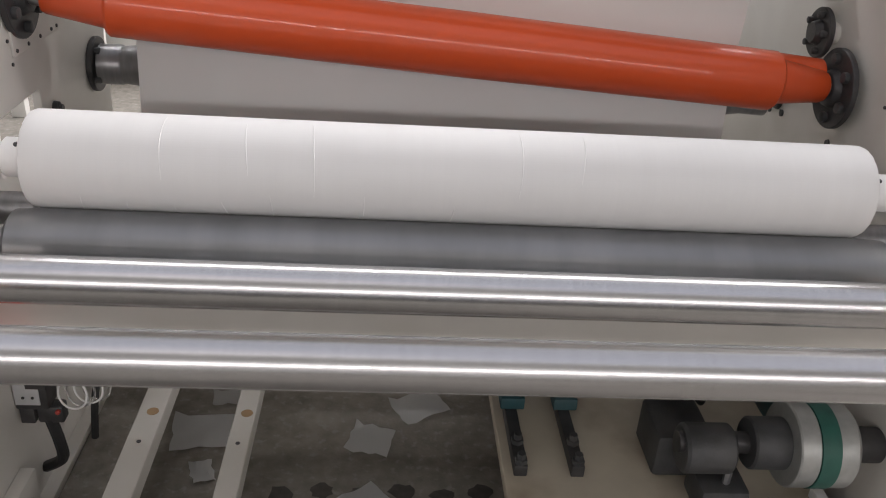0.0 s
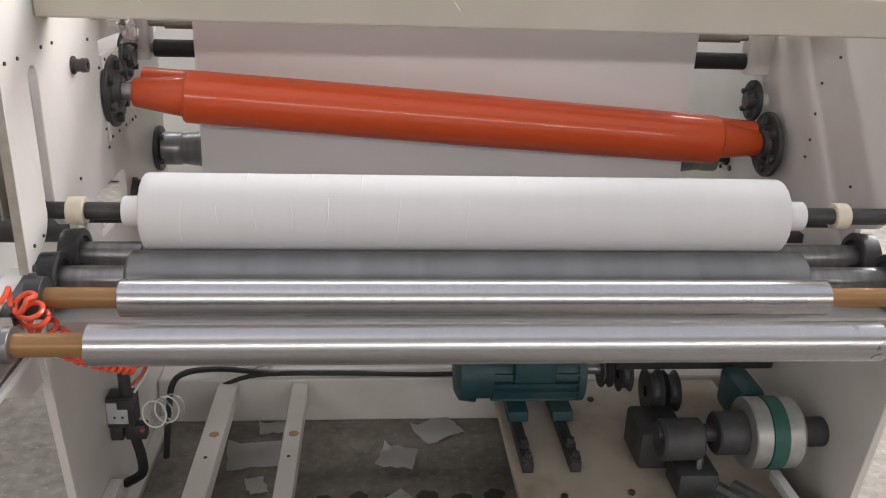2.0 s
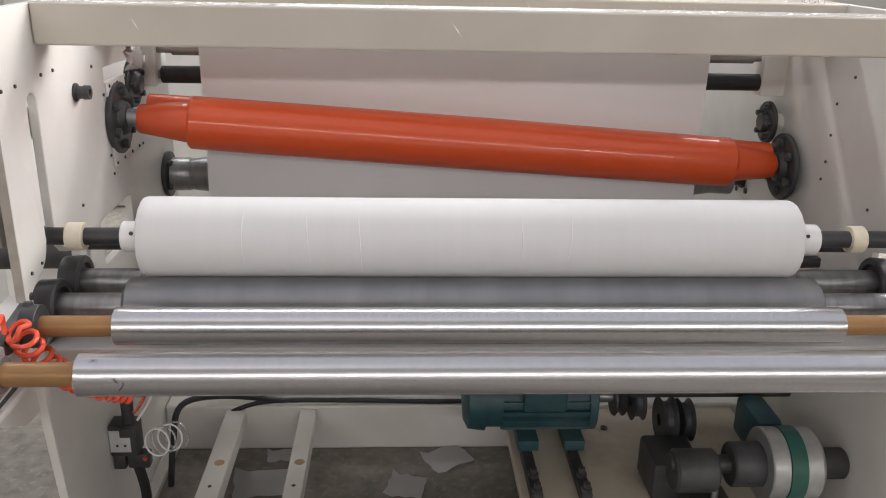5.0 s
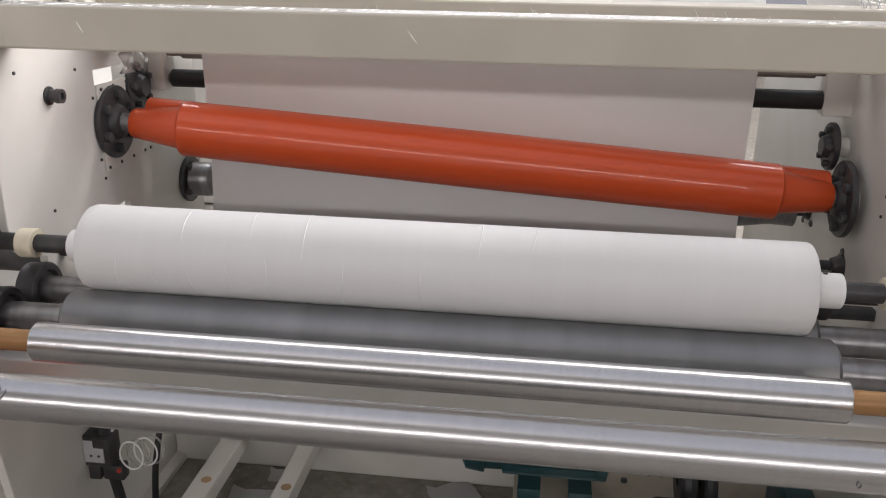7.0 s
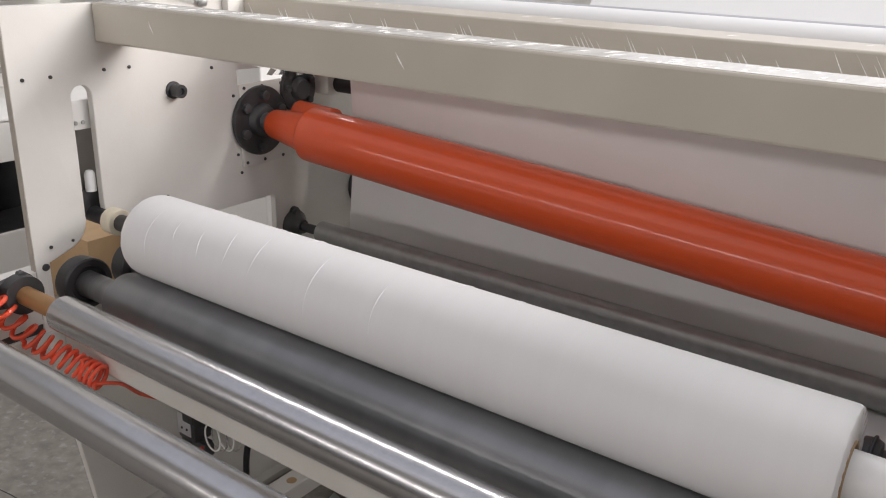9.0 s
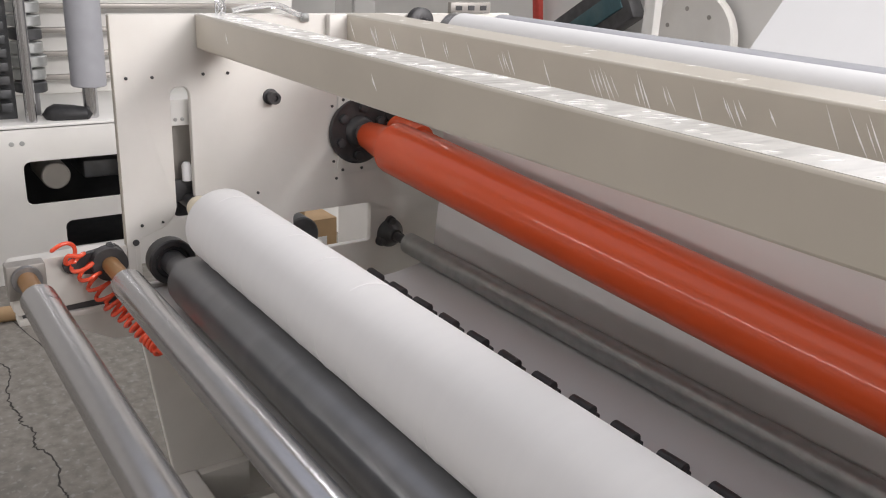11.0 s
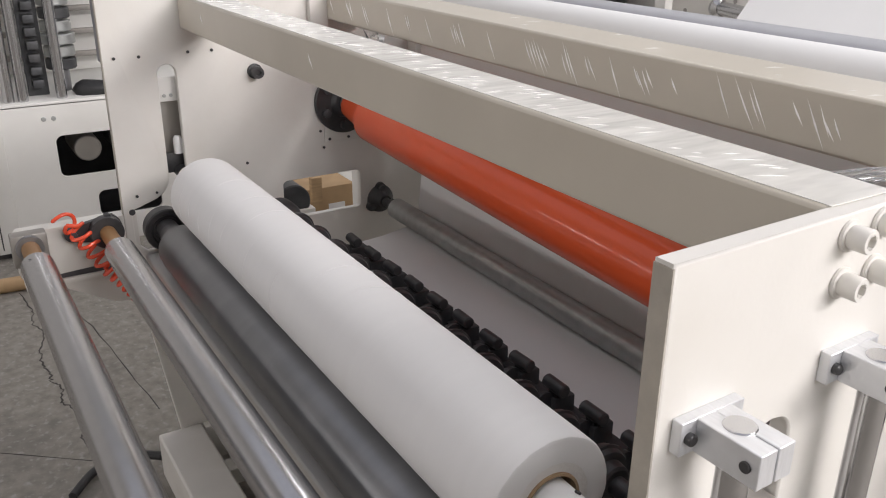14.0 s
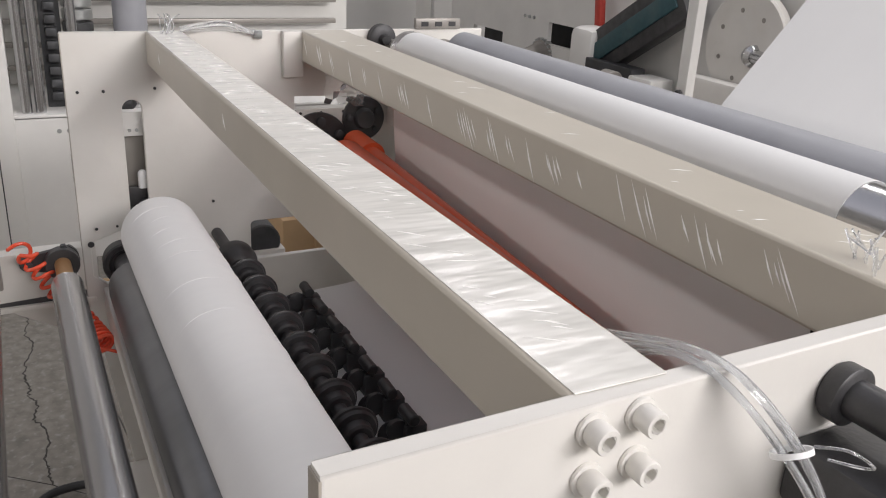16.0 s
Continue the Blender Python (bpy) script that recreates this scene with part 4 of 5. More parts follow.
def valve_unit():
    th = thing("solenoid_valve", "black solenoid valve with a silver plate and cables, on the frame", "valve")
    x, y, z = -0.80, 1.15, 0.30
    part("block", boxes((x - 0.033, x + 0.03, y - 0.02, y + 0.03, z - 0.035, z + 0.045), bevel=0.004), BLACK, th)
    part("name_plate", boxes((x - 0.031, x + 0.016, y - 0.0225, y - 0.0195, z - 0.022, z + 0.034), bevel=0.001), ALU, th, "silver plate")
    part("coil_cap", boxes((x + 0.0, x + 0.05, y - 0.01, y + 0.02, z - 0.075, z - 0.036), bevel=0.005), BLACK, th)
    part("lamp", rod(-0.004, 0.004, 0.005, 0.001, 12, m=Matrix.Translation((x + 0.042, y - 0.012, z - 0.045)) @ Matrix.Rotation(radians(90), 4, "Z")), RED, th, "small red indicator")
    part("post", rod(-0.03, 0.03, 0.014, 0.002, 18, m=Matrix.Translation((x + 0.01, y, z + 0.07)) @ Matrix.Rotation(radians(90), 4, "Y")), BLACK, th)
    for s in range(3):
        m = Matrix.Translation((x - 0.046, y - 0.008, z - 0.014 + 0.019 * s)) @ Matrix.Rotation(radians(90), 4, "Z")
        ring = lathe([(-0.004, 0.005), (-0.004, 0.0095), (0.004, 0.0095), (0.004, 0.005), (-0.004, 0.005)], 18, m=m)
        part("terminal", ring, CHROME, th, "bright ring terminal")
    part("connector", boxes((x - 0.006, x + 0.030, y - 0.026, y - 0.0195, z + 0.018, z + 0.043), bevel=0.002), BLACK, th)
    part("lower_coil", boxes((x - 0.030, x - 0.002, y - 0.016, y + 0.02, z - 0.072, z - 0.0355), bevel=0.003), BLACK, th)
    for s in range(2):
        part("plate_screw", rod(-0.0005, 0.002, 0.003, 0.0005, 10, m=Matrix.Translation((x - 0.014 + 0.018 * s, y - 0.0225, z - 0.004)) @ Matrix.Rotation(radians(-90), 4, "Z")), BLACK, th)
    part("cable", sweep([(x + 0.02, y, z - 0.07), (x + 0.03, y, z - 0.13), (x + 0.02, y + 0.02, z - 0.19), (x - 0.03, y + 0.05, z - 0.24)], 0.012, 10), RUBBER, th, "thick black cable")
    for k in range(4):
        pts = [(x + 0.07 + 0.022 * math.cos(a / 10 * 2 * math.pi + k) * 1.25 + 0.012 * k, y + 0.01 * k, z - 0.01 + 0.036 * math.sin(a / 10 * 2 * math.pi + k)) for a in range(11)]
        part("wire_loop", sweep(pts, 0.0022, 6, smoothing=3), PLASTIC if k % 2 else NYLON, th)
    part("riser", sweep([(x + 0.03, y, z + 0.05), (x + 0.07, y, z + 0.12), (x + 0.06, y + 0.03, z + 0.20), (x + 0.02, y + 0.06, z + 0.30)], 0.003, 6), NYLON, th)
    part("loom", sweep([(x + 0.06, y + 0.1, z - 0.20), (x + 0.075, y + 0.1, z - 0.08), (x + 0.09, y + 0.15, z + 0.0), (x + 0.16, y + 0.30, z - 0.06), (x + 0.30, 1.57, 0.155)], 0.008, 8), RUBBER, th, "black cable loom")


valve_unit()

# ---- lower frame, motor and drive ----


def lower_frame():
    th = thing("base_beam", "cream steel cross beam near the floor behind the bars", "beam", group="base beams")
    edged(part("box_section", boxes((XL + 0.001, XR - 0.001, 1.562, 1.66, 0.0, 0.142)), PAINT, th), 0.006)
    th = thing("base_beam", "cream steel cross beam along the front near the floor", "beam", group="base beams")
    edged(part("box_section", boxes((XL + 0.001, XR - 0.001, 0.85, 0.968, 0.02, 0.150)), PAINT, th), 0.006)
    part("bracket", boxes((XL + 0.001, XL + 0.03, 0.97, 1.10, 0.05, 0.148), bevel=0.003), PAINT, th)
    for x, w in ((-0.632, 0.056), (-0.428, 0.046)):
        th = thing("base_bar", "narrow cream steel bar between the base beams", "bar", group="base bars")
        bar = edged(part("bar", boxes((x - w / 2, x + w / 2, 0.967, 1.563, 0.085, 0.132)), PAINT, th), 0.003)
        part("bolt_hole", rod(-0.001, 0.0008, 0.005, 0.0003, 12, m=Matrix.Translation((x, 1.20, 0.132)) @ Matrix.Rotation(radians(-90), 4, "Y")), BLACK, bar)
        part("oil_spot", rod(-0.001, 0.0006, 0.013, 0.0003, 18, m=Matrix.Translation((x + 0.004, 1.30, 0.132)) @ Matrix.Rotation(radians(-90), 4, "Y")), WOOD, bar)
    th = thing("cable_run", "black cable lying along the base beam", "cable")
    part("cable", sweep([(-0.66, 1.555, 0.12), (-0.55, 1.57, 0.152), (-0.30, 1.575, 0.152), (-0.05, 1.57, 0.15), (0.10, 1.575, 0.152)], 0.007, 8), RUBBER, th)
    part("cable", sweep([(-0.64, 1.585, 0.16), (-0.45, 1.60, 0.152), (-0.1, 1.60, 0.152), (0.10, 1.61, 0.152)], 0.006, 8), NYLON, th, "white cable")
    th = thing("film_scrap", "crumpled clear film on the base beam", "film", group="loose film")
    random.seed(4)
    bm = bmesh.new()
    rows = [[bm.verts.new((-0.72 + 0.03 * i, 1.57 + 0.03 * j, 0.158 + random.uniform(0, 0.03))) for j in range(4)] for i in range(8)]
    for a, b in zip(rows, rows[1:]):
        for j in range(3):
            bm.faces.new((a[j], a[j + 1], b[j + 1], b[j]))
    part("sheet", bm, PLASTIC, th)


lower_frame()


def motor():
    base = thing("motor_base", "oily cream motor base plate on the lower frame", "base plate")
    edged(part("plate", boxes((0.128, 0.80, 0.967, 1.563, 0.105, 0.130)), BASEPLATE, base), 0.003)
    for x, y in ((0.40, 1.03), (0.40, 1.45), (0.235, 1.02)):
        part("bolt", lathe([(0, 0), (0, 0.009), (0.007, 0.009), (0.008, 0.006), (0.008, 0)], 6, m=Matrix.Translation((x, y, 0.130)) @ Matrix.Rotation(radians(-90), 4, "Y")), IRON, base)
    for x in (0.163, 0.283):
        th = thing("slide_rail", "black steel motor slide rail with bolts", "rail", group="motor rails")
        part("rail", boxes((x - 0.014, x + 0.014, 1.115, 1.50, 0.130, 0.158), bevel=0.003), BLACK, th)
        for y in (1.128, 1.19):
            part("bolt", lathe([(0, 0), (0, 0.014), (0.010, 0.014), (0.011, 0.009), (0.024, 0.009), (0.024, 0)], 6, m=Matrix.Translation((x, y, 0.158)) @ Matrix.Rotation(radians(-90), 4, "Y")), IRON, th)
    th = thing("electric_motor", "teal finned electric motor on slide rails", "motor")
    m = Matrix.Translation((0.0, 1.40, 0.262))
    prof = [(0.0, 0), (0.0, 0.06), (0.012, 0.082), (0.055, 0.088), (0.056, 0.078), (0.10, 0.078)]
    part("end_bell", lathe(prof, 36, m=m), TEAL, th)
    bm = lathe([(0.098, 0.072), (0.33, 0.072)], 36, m=m)
    part("barrel", bm, TEAL, th)
    for k in range(20):
        a = 2 * math.pi * k / 20
        bm = bmesh.new()
        box(bm, 0.10, 0.325, -0.0022, 0.0022, 0.070, 0.086)
        bmesh.ops.transform(bm, matrix=m @ Matrix.Rotation(a, 4, "X"), verts=bm.verts)
        part("fin", bm, TEAL, th)
    part("front_bell", lathe([(0.325, 0.07), (0.325, 0.086), (0.345, 0.086), (0.355, 0.05), (0.36, 0.03), (0.36, 0)], 36, m=m), TEAL, th)
    part("output_shaft", rod(0.355, 0.44, 0.016, m=m), JOURNAL, th)
    part("terminal_box", boxes((0.15, 0.26, 1.305, 1.36, 0.27, 0.345), bevel=0.005), TEAL, th)
    for x in (0.163, 0.283):
        part("foot", boxes((x - 0.024, x + 0.03, 1.30, 1.50, 0.158, 0.188), bevel=0.003), TEAL, th)
    part("motor_pulley", lathe([(0.40, 0.016), (0.40, 0.05), (0.405, 0.052), (0.415, 0.040), (0.425, 0.052), (0.43, 0.05), (0.43, 0.016)], 32, m=m), BLACK, th)


motor()


def drive():
    th = thing("drive_unit", "dark cast iron drive bearings and pulleys near the floor", "drive")
    part("block", boxes((0.44, 0.56, 1.12, 1.26, 0.130, 0.235), bevel=0.012), IRON, th)
    part("block", boxes((0.50, 0.60, 1.00, 1.10, 0.130, 0.20), bevel=0.012), IRON, th)
    part("bearing_cap", rod(0.46, 0.56, 0.05, 0.006, 28, m=Matrix.Translation((0, 1.06, 0.262))), IRON, th)
    part("bolt", rod(0, 0.03, 0.008, 0.001, 6, m=Matrix.Translation((0.555, 1.03, 0.20)) @ Matrix.Rotation(radians(-90), 4, "Y")), JOURNAL, th)
    part("axle", rod(0.45, XR, 0.022, m=Matrix.Translation((0, 1.06, 0.278))), BLACK, th)
    part("hub", rod(0.59, 0.665, 0.052, 0.004, 32, m=Matrix.Translation((0, 1.06, 0.278))), IRON, th)
    part("pulley_flange", lathe([(0.662, 0.02), (0.662, 0.082), (0.665, 0.085), (0.70, 0.085), (0.704, 0.081), (0.704, 0.02)], 48, m=Matrix.Translation((0, 1.06, 0.278))), PULLEY, th, "worn pale pulley rim")
    part("belt", lathe([(0.703, 0.03), (0.703, 0.0865), (0.74, 0.0865), (0.74, 0.03)], 48, m=Matrix.Translation((0, 1.06, 0.278))), GREEN, th, "green drive belt")
    part("pulley_rim", lathe([(0.739, 0.03), (0.739, 0.085), (0.775, 0.085), (0.785, 0.075), (0.79, 0.03)], 48, m=Matrix.Translation((0, 1.06, 0.278))), PULLEY, th, "worn pale pulley rim")
    part("bearing", rod(0.80, XR, 0.036, 0.004, 28, m=Matrix.Translation((0, 1.06, 0.278))), BLACK, th)
    for k, (x, y, z, r, w) in enumerate(((0.50, 1.30, 0.25, 0.06, 0.035), (0.55, 1.30, 0.25, 0.055, 0.03), (0.44, 1.36, 0.27, 0.05, 0.03))):
        part("pulley", lathe([(x, 0.015), (x, r), (x + w * 0.3, r * 0.8), (x + w * 0.7, r * 0.8), (x + w, r), (x + w, 0.015)], 32, m=Matrix.Translation((0, y, z))), IRON, th)
    part("cover", boxes((0.42, 0.85, 1.32, 1.46, 0.30, 0.40), bevel=0.008), BLACK, th, "long black drive cover")
    part("green_guard", boxes((0.69, 0.76, 1.15, 1.30, 0.22, 0.33), bevel=0.02), TEAL, th, "dark teal guard")
    for p, q in (((0.60, 1.02), (0.70, 0.86)), ((0.645, 1.02), (0.745, 0.86))):
        part("channel", sweep([(p[0], p[1], 0.155), (q[0], q[1], 0.165)], 0.016, 8, smoothing=1), JOURNAL, th)
    part("angle_strip", boxes((0.742, 0.765, 0.88, 1.045, 0.155, 0.180), bevel=0.002), NYLON, th, "bright white strip")


drive()

# ---- scraps and stains on the floor ----


def scrap(x, y, w, h, turn, seed, label):
    random.seed(seed)
    bm = bmesh.new()
    n = 5
    g = [[bm.verts.new((w * (i / n - 0.5) + random.uniform(-0.004, 0.004), h * (j / n - 0.5) + random.uniform(-0.004, 0.004), 0.003 + random.uniform(0, 0.006) + 0.012 * (i == 0) * (j == n))) for j in range(n + 1)] for i in range(n + 1)]
    for i in range(n):
        for j in range(n):
            bm.faces.new((g[i][j], g[i + 1][j], g[i + 1][j + 1], g[i][j + 1]))
    bmesh.ops.solidify(bm, geom=bm.faces, thickness=-0.0012)
    ob = part("paper_scrap", bm, WEB)
    ob.matrix_basis = pose(x, y, 0.001, 0, 0, turn)
    tagged(ob, label, "paper", group="paper scraps")


scrap(-0.15, 1.37, 0.10, 0.10, -14, 1, "crumpled square of white paper on the floor")
scrap(-0.03, 1.50, 0.13, 0.10, 30, 2, "torn white paper on the floor")
scrap(-0.16, 1.14, 0.13, 0.12, 38, 3, "folded white paper on the floor")
scrap(-0.54, 1.39, 0.15, 0.12, 8, 4, "flat white paper between the base bars")
scrap(-0.52, 1.25, 0.05, 0.07, 20, 5, "small torn paper between the base bars")
scrap(-0.50, 1.52, 0.09, 0.06, 12, 6, "small paper near the base beam")

# oil puddles along the front of the floor
_st = mat("oil_stain", (0.06, 0.054, 0.047), 0.6, spread=0.3)
for _k in range(7):
    bm = bmesh.new()
    random.seed(30 + _k)
    _v = [bm.verts.new((0.028 * random.uniform(0.75, 1.2) * math.cos(a / 14 * 2 * math.pi), 0.024 * random.uniform(0.75, 1.2) * math.sin(a / 14 * 2 * math.pi), 0.0)) for a in range(14)]
    _c = bm.verts.new((0, 0, 0.001))
    for a in range(14):
        bm.faces.new((_v[a], _v[(a + 1) % 14], _c))
    _o = part("oil_stain", bm, _st)
    _o.matrix_basis = pose(-0.34 + 0.088 * _k, 1.19 + 0.012 * (_k % 2), 0.0012)
    tagged(_o, "dark round oil stain on the concrete floor", "stain", group="oil stains")

# hose lying on the floor
_h = thing("floor_hose", "brown pipe lying on the concrete floor", "pipe")
part("pipe", sweep([(-2.40, 0.40, 0.03), (-2.38, 0.70, 0.03), (-2.34, 0.95, 0.03), (-2.3, 1.3, 0.03)], 0.03, 14), CARTON, _h)
_h = thing("floor_cable", "black cable curling on the floor by the frame foot", "cable")
part("cable", sweep([(-0.86, 0.62, 0.02), (-0.95, 0.70, 0.02), (-0.93, 0.80, 0.04), (-0.86, 0.86, 0.06)], 0.012, 10), RUBBER, _h)

# ---- things seen behind the left frame ----


def left_machine():
    """A second white machine beyond the left frame, with openings, rods and a column of discs."""
    X = -2.75
    th = thing("neighbour_machine", "white machine cabinet with rounded openings and a rod stand", "machine")
    face = [(0.72, 0.0), (2.6, 0.0), (2.6, 0.67), (0.72, 0.67)]
    holes = [round_rect(0.94, 1.36, 0.338, 0.525, 0.03), round_rect(1.08, 1.36, 0.128, 0.252, 0.03), round_rect(1.55, 2.1, 0.2, 0.5, 0.03)]
    edged(part("front_panel", prism(face, holes, X - 0.02, X), WHITE, th), 0.003)
    part("shelf", boxes((X - 0.75, X, 0.72, 2.6, 0.66, 0.68), bevel=0.003), WHITE, th)
    part("side_panel", boxes((X - 0.9, X + 0.015, 0.60, 0.735, 0.03, 2.2), bevel=0.006), WHITE, th)
    part("door_gap", boxes((X + 0.012, X + 0.0165, 0.655, 0.660, 0.05, 0.50)), BLACK, th)
    # near-black sheet that paints the shade inside the openings
    part("opening_shade", boxes((X - 0.9, X - 0.88, 0.72, 2.6, 0.0, 0.66)), DARK, th)
    part("plinth", boxes((X - 0.85, X - 0.02, 0.62, 2.55, 0.0, 0.03)), BLACK, th)
    part("drive_drum", rod(0, 0.25, 0.06, 0.005, 28, m=Matrix.Translation((X - 0.35, 1.08, 0.43))), GUIDE, th)
    part("drive_box", boxes((X - 0.4, X - 0.12, 1.2, 1.45, 0.40, 0.48), bevel=0.01), IRON, th)
    for y in (0.79, 0.845, 1.0):
        part("rod", rod(0, 1.3, 0.022, 0.002, 24, m=Matrix.Translation((X - 0.05, y, 0.68)) @ Matrix.Rotation(radians(-90), 4, "Y")), CHROME, th, "upright polished rod")
    for k in range(9):
        part("disc", rod(0, 0.045, 0.065 if k != 2 else 0.075, 0.004, 28, m=Matrix.Translation((X - 0.22, 1.04, 0.78 + 0.055 * k)) @ Matrix.Rotation(radians(-90), 4, "Y")), PULLEY if k % 4 else IRON, th, "stacked steel disc")
    part("column", rod(0, 1.1, 0.03, 0.002, 24, m=Matrix.Translation((X - 0.22, 1.04, 0.68)) @ Matrix.Rotation(radians(-90), 4, "Y")), JOURNAL, th)
    for k in range(10):
        part("tool_block", boxes((X - 0.15, X - 0.10, 0.90, 0.945, 0.72 + 0.055 * k, 0.755 + 0.055 * k), bevel=0.003), IRON, th)
    part("tool_rack", boxes((X - 0.17, X - 0.15, 0.88, 0.965, 0.68, 1.5), bevel=0.002), IRON, th)
    part("sleeve", rod(0, 0.9, 0.072, 0.004, 32, m=Matrix.Translation((X - 0.08, 1.245, 0.815)) @ Matrix.Rotation(radians(-90), 4, "Y")), GREYCYL, th, "grey-blue upright sleeve")
    part("sleeve_foot", rod(0, 0.14, 0.03, 0.004, 24, m=Matrix.Translation((X - 0.08, 1.245, 0.68)) @ Matrix.Rotation(radians(-90), 4, "Y")), CHROME, th)
    for k in range(6):
        part("cross_rail", boxes((X - 0.66, X - 0.62, 0.74, 2.4, 0.76 + 0.11 * k, 0.785 + 0.11 * k), bevel=0.004), GUIDE, th)
    part("rear_plate", boxes((X - 0.75, X - 0.72, 0.74, 2.5, 0.68, 2.0), bevel=0.004), WHITE, th)
    for y in (0.905, 0.945):
        part("screw", rod(X - 0.002, X + 0.004, 0.010, 0.002, 14, m=Matrix.Translation((0, y, 0.605))), PULLEY, th)
    part("rag", lathe([(0, 0), (0.02, 0.03), (0.05, 0.045), (0.12, 0.04), (0.18, 0.03), (0.2, 0)], 12, m=Matrix.Translation((X - 0.1, 1.05, 0.70)) @ Matrix.Rotation(radians(75), 4, "Z")), RUBBER, th, "dark rag on the shelf")


left_machine()

_ct = thing("wooden_crate", "low brown crate with a batten on the floor beyond the frame", "crate")
part("box", boxes((-2.45, -2.15, 1.72, 2.08, 0.0, 0.30), bevel=0.004), CARTON, _ct)
part("batten", boxes((-2.15, -2.12, 1.86, 1.91, 0.0, 0.36), bevel=0.003), WOOD, _ct, "wooden batten")
part("label_strip", boxes((-2.1505, -2.1485, 1.95, 2.03, 0.14, 0.22)), NYLON, _ct, "pale label strip")
_gd = thing("roller_drive", "dark drive roller outside the frame opening", "drive")
part("barrel", rod(-1.1, -0.87, 0.05, 0.004, 28, m=Matrix.Translation((0, 1.29, 0.72))), IRON, _gd)
part("bracket", boxes((-1.0, -0.86, 1.26, 1.35, 0.0, 0.70), bevel=0.004), PAINT, _gd)
_wc = thing("white_cabinet", "white cabinet edge beyond the frame opening", "cabinet", group="white cabinets")
edged(part("body", boxes((-1.9, -1.4, 1.95, 2.5, 0.0, 1.05)), WHITE, _wc), 0.005)

# ---- unwinder far behind ----


def unwinder():
    Y = 4.15
    th = thing("unwinder", "white unwinding machine with openings, chuck disc and guards", "machine")
    face = [(-6.0, 0.0), (-0.9, 0.0), (-0.9, 1.9), (-6.0, 1.9)]
    holes = [round_rect(-3.83, -3.47, 0.775, 0.92, 0.008), round_rect(-4.9, -4.44, 0.60, 0.775, 0.008), round_rect(-5.7, -5.3, 0.6, 1.0, 0.02), round_rect(-2.95, -2.6, 1.19, 1.6, 0.008)]
    bm = prism(face, holes, -0.03, 0.0)
    bmesh.ops.transform(bm, matrix=Matrix.Translation((0, Y, 0)) @ Matrix.Rotation(radians(90), 4, "Z") @ Matrix.Diagonal((1, -1, 1, 1)), verts=bm.verts)
    edged(part("side_plate", bm, WHITE, th), 0.004)
    # added dark sheet behind the side plate, for the shaded inside
    part("inside_shade", boxes((-6.0, -0.9, Y + 0.7, Y + 0.72, 0.0, 1.9)), DARK, th)
    part("top_rail", boxes((-6.0, -0.9, Y - 0.02, Y + 0.7, 1.9, 1.98), bevel=0.005), WHITE, th)
    toY = Matrix.Rotation(radians(90), 4, "Z")
    part("chuck_disc", lathe([(0, 0), (0, 0.257), (0.01, 0.265), (0.05, 0.265), (0.06, 0.257), (0.06, 0)], 56, m=Matrix.Translation((-1.93, Y - 0.14, 1.04)) @ toY), PAINT, th, "large round cream chuck disc")
    part("chuck_shaft", lathe([(0, 0), (0, 0.05), (0.03, 0.055), (0.05, 0.035), (0.50, 0.03), (0.50, 0)], 32, m=Matrix.Translation((-1.87, Y - 0.14, 1.0)) @ Matrix.Rotation(radians(-20), 4, "Z")), CHROME, th, "bright chuck shaft")
    part("chuck_guard", boxes((-2.25, -1.5, Y - 0.24, Y - 0.15, 0.0, 0.86), bevel=0.03), PAINT, th)
    for a in range(7):
        part("chuck_hole", rod(-0.001, 0.003, 0.012, 0.001, 14, m=Matrix.Translation((-1.93 + 0.17 * math.cos(a * 0.9), Y - 0.141, 1.04 + 0.17 * math.sin(a * 0.9))) @ Matrix.Rotation(radians(-90), 4, "Z")), GUIDE, th)
    part("white_box", boxes((-2.56, -2.36, Y - 0.32, Y - 0.16, 0.3, 0.79), bevel=0.01), WHITE, th)
    part("drive_pulley", rod(0, 0.1, 0.06, 0.006, 26, m=Matrix.Translation((-2.72, Y - 0.36, 0.74))), GUIDE, th)
    part("post", boxes((-1.80, -1.735, Y - 0.65, Y - 0.60, 0.0, 1.95), bevel=0.004), WHITE, th, "upright white guard post")
    for z in (0.795, 0.85):
        part("post_knob", rod(0, 0.02, 0.022, 0.004, 18, m=Matrix.Translation((-1.768, Y - 0.65, z)) @ Matrix.Rotation(radians(-90), 4, "Z")), BLACK, th)
    part("chain_wheel", lathe([(0, 0.03), (0, 0.10), (0.02, 0.115), (0.05, 0.115), (0.06, 0.10), (0.20, 0.06), (0.20, 0)], 40, m=Matrix.Translation((-3.88, Y, 0.68)) @ Matrix.Rotation(radians(-80), 4, "Z")), GUIDE, th, "grey toothed wheel")
    for k in range(22):
        a = 2 * math.pi * k / 22
        part("tooth", boxes((-0.008, 0.008, -0.012, 0.03, 0.112, 0.128)), PULLEY, th, at=Matrix.Translation((-3.88, Y - 0.04, 0.68)) @ Matrix.Rotation(a, 4, "Y"))
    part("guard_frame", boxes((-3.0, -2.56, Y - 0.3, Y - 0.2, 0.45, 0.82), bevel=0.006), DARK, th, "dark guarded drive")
    part("slant_cover", boxes((-0.45, 0.45, -0.05, 0.05, -0.13, 0.13), bevel=0.01), BLACK, th, "slanting black cover with a teal edge", at=Matrix.Translation((-2.68, Y - 0.2, 1.02)) @ Matrix.Rotation(radians(-31), 4, "Y"))
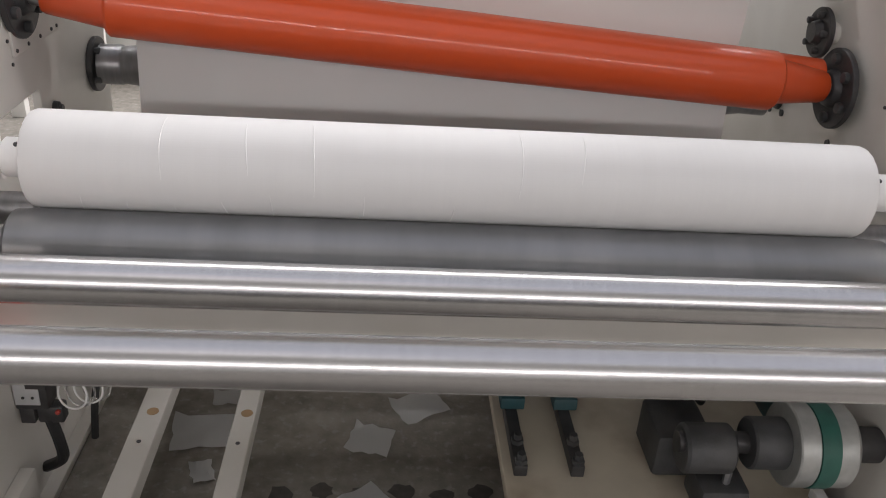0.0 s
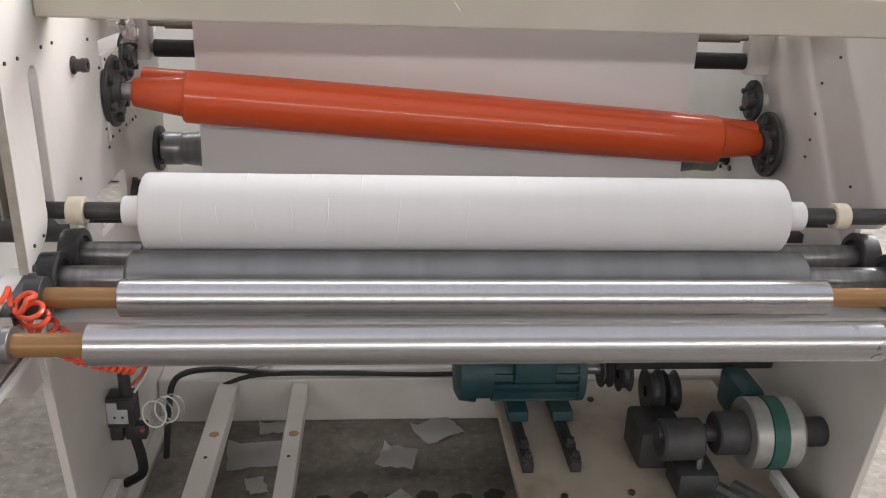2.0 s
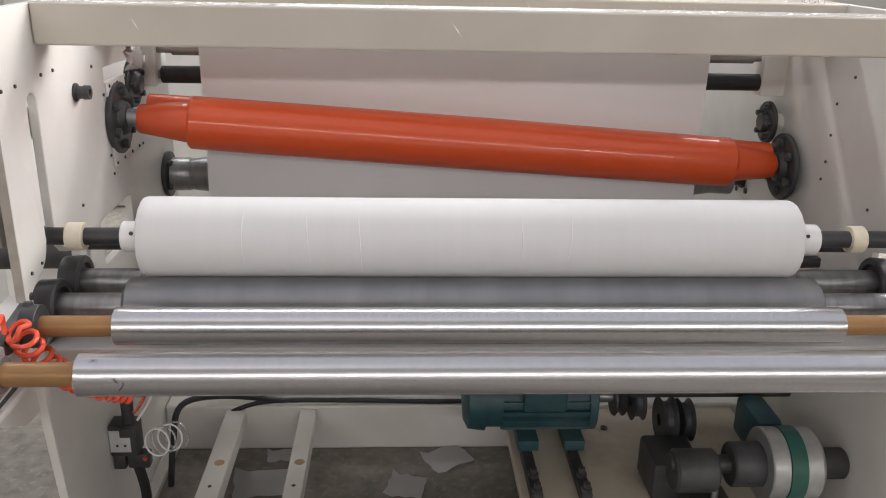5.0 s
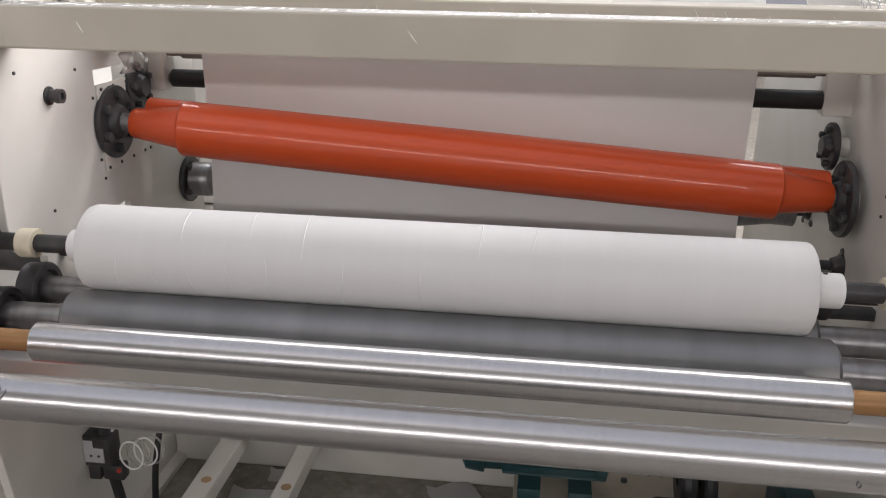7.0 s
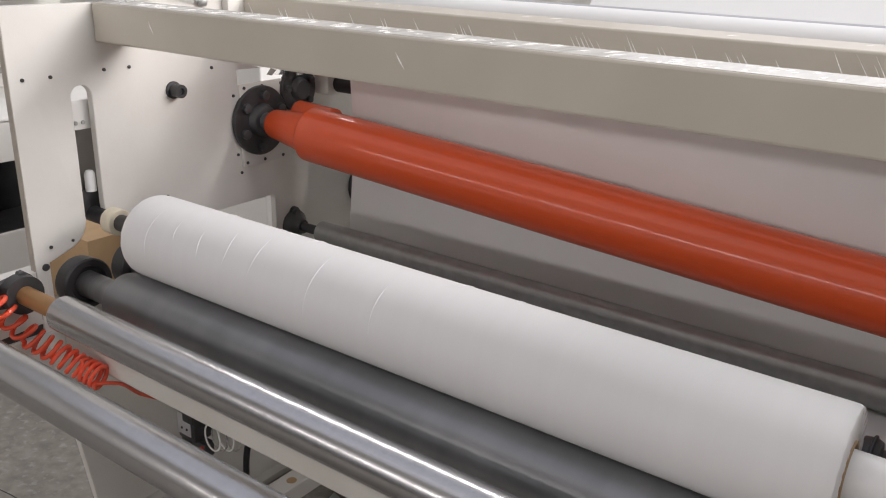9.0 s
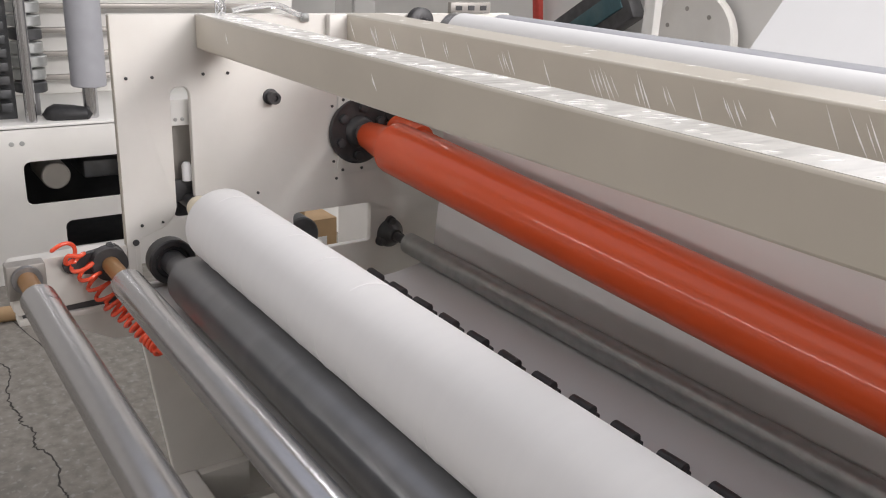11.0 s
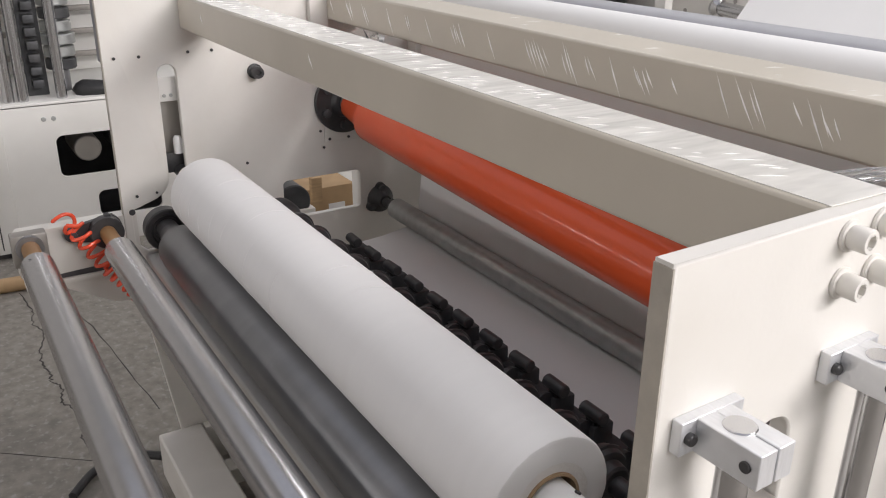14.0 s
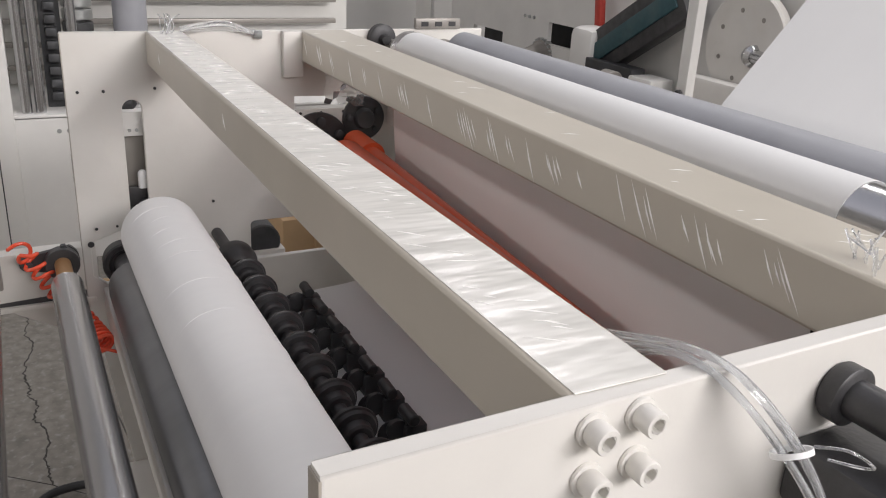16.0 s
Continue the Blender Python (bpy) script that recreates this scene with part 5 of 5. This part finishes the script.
    part("slant_edge", boxes((-0.36, 0.40, -0.062, -0.048, -0.05, 0.055), bevel=0.004), TEAL, th, "dark teal cover edge", at=Matrix.Translation((-2.68, Y - 0.2, 1.02)) @ Matrix.Rotation(radians(-31), 4, "Y"))
    part("motor_can", rod(0, 0.28, 0.09, 0.01, 28, m=Matrix.Translation((-2.95, Y - 0.3, 0.58))), IRON, th)
    part("red_lever", boxes((-0.03, 0.03, -0.02, 0.02, -0.25, 0.25), bevel=0.006), RED, th, "red upright lever", at=Matrix.Translation((-3.17, Y - 0.12, 1.23)) @ Matrix.Rotation(radians(-8), 4, "Y"))
    part("white_cover", boxes((-3.2, -2.97, Y - 0.30, Y - 0.06, 0.40, 0.985), bevel=0.05), WHITE, th)
    for x in (-4.13, -4.07, -4.01):
        part("screw", rod(0, 0.01, 0.012, 0.002, 12, m=Matrix.Translation((x, Y - 0.035, 0.93)) @ Matrix.Rotation(radians(-90), 4, "Z")), PULLEY, th)


unwinder()


def rear_units():
    """Small units on the rear of the machine at the left frame, by the top guide roller."""
    th = thing("sensor_bar", "grey drilled sensor bar on the frame edge", "bar")
    part("bar", boxes((XL - 0.01, XL + 0.006, 1.70, 1.83, TOP + 0.0005, TOP + 0.028), bevel=0.002), GUIDE, th)
    for k in range(3):
        part("slot", boxes((XL + 0.0045, XL + 0.0075, 1.715 + 0.04 * k, 1.735 + 0.04 * k, TOP + 0.008, TOP + 0.02)), BLACK, th)
    th = thing("roller_bracket", "cream block holding the thin rollers behind the web", "bracket")
    part("block", boxes((XL, XL + 0.045, 1.625, 1.69, 1.035, 1.16), bevel=0.003), PAINT, th)
    th = thing("roller_bracket", "cream block holding the thin rollers behind the web", "bracket")
    part("block", boxes((XR - 0.08, XR, 1.63, 1.68, 1.03, 1.16), bevel=0.003), PAINT, th)
    th = thing("film_tuft", "crumpled clear film behind the frame window", "film", group="loose film")
    random.seed(21)
    bm = bmesh.new()
    rows = [[bm.verts.new((XL + 0.02 + random.uniform(0, 0.03), 1.44 + 0.02 * i, 1.10 + 0.02 * j + random.uniform(-0.008, 0.008))) for j in range(5)] for i in range(6)]
    for p, q in zip(rows, rows[1:]):
        for j in range(4):
            bm.faces.new((p[j], p[j + 1], q[j + 1], q[j]))
    part("sheet", bm, PLASTIC, th)
    th = thing("hand_wheel", "black ribbed hand knob behind the rear beam", "knob")
    part("wheel", lathe([(0, 0), (0, 0.03), (0.004, 0.036), (0.022, 0.036), (0.026, 0.03), (0.026, 0.012), (0.05, 0.012), (0.05, 0)], 36, m=Matrix.Translation((XL, 1.60, TOP - 0.02))), BLACK, th)
    th = thing("beam_end_plate", "cream end plate joining the rear beam to the frame", "plate")
    part("plate", boxes((XL, XL + 0.02, 1.34, 1.39, 1.17, TOP), bevel=0.003), PAINT, th)


rear_units()


def motions():
    """Every roller turns at a steady pace; the paper roll grows and rises on its drums."""
    for ob, m, step in SPINS:
        walk(ob, [(k / 10, m @ pose(0, 0, 0, step * k)) for k in range(161)])
    for ob in (roll, shaft):
        walk(ob, [(k / 10, pose(0, ROLL[2], roll_axis(k / 10), 87 * k)) for k in range(161)])
    for ob, turn in GROWING:
        walk(ob, [(t, pose(0, 0, 0, turn) @ pose(0, roll_radius(t) - STAVE_R, 0)) for t in range(17)])


motions()
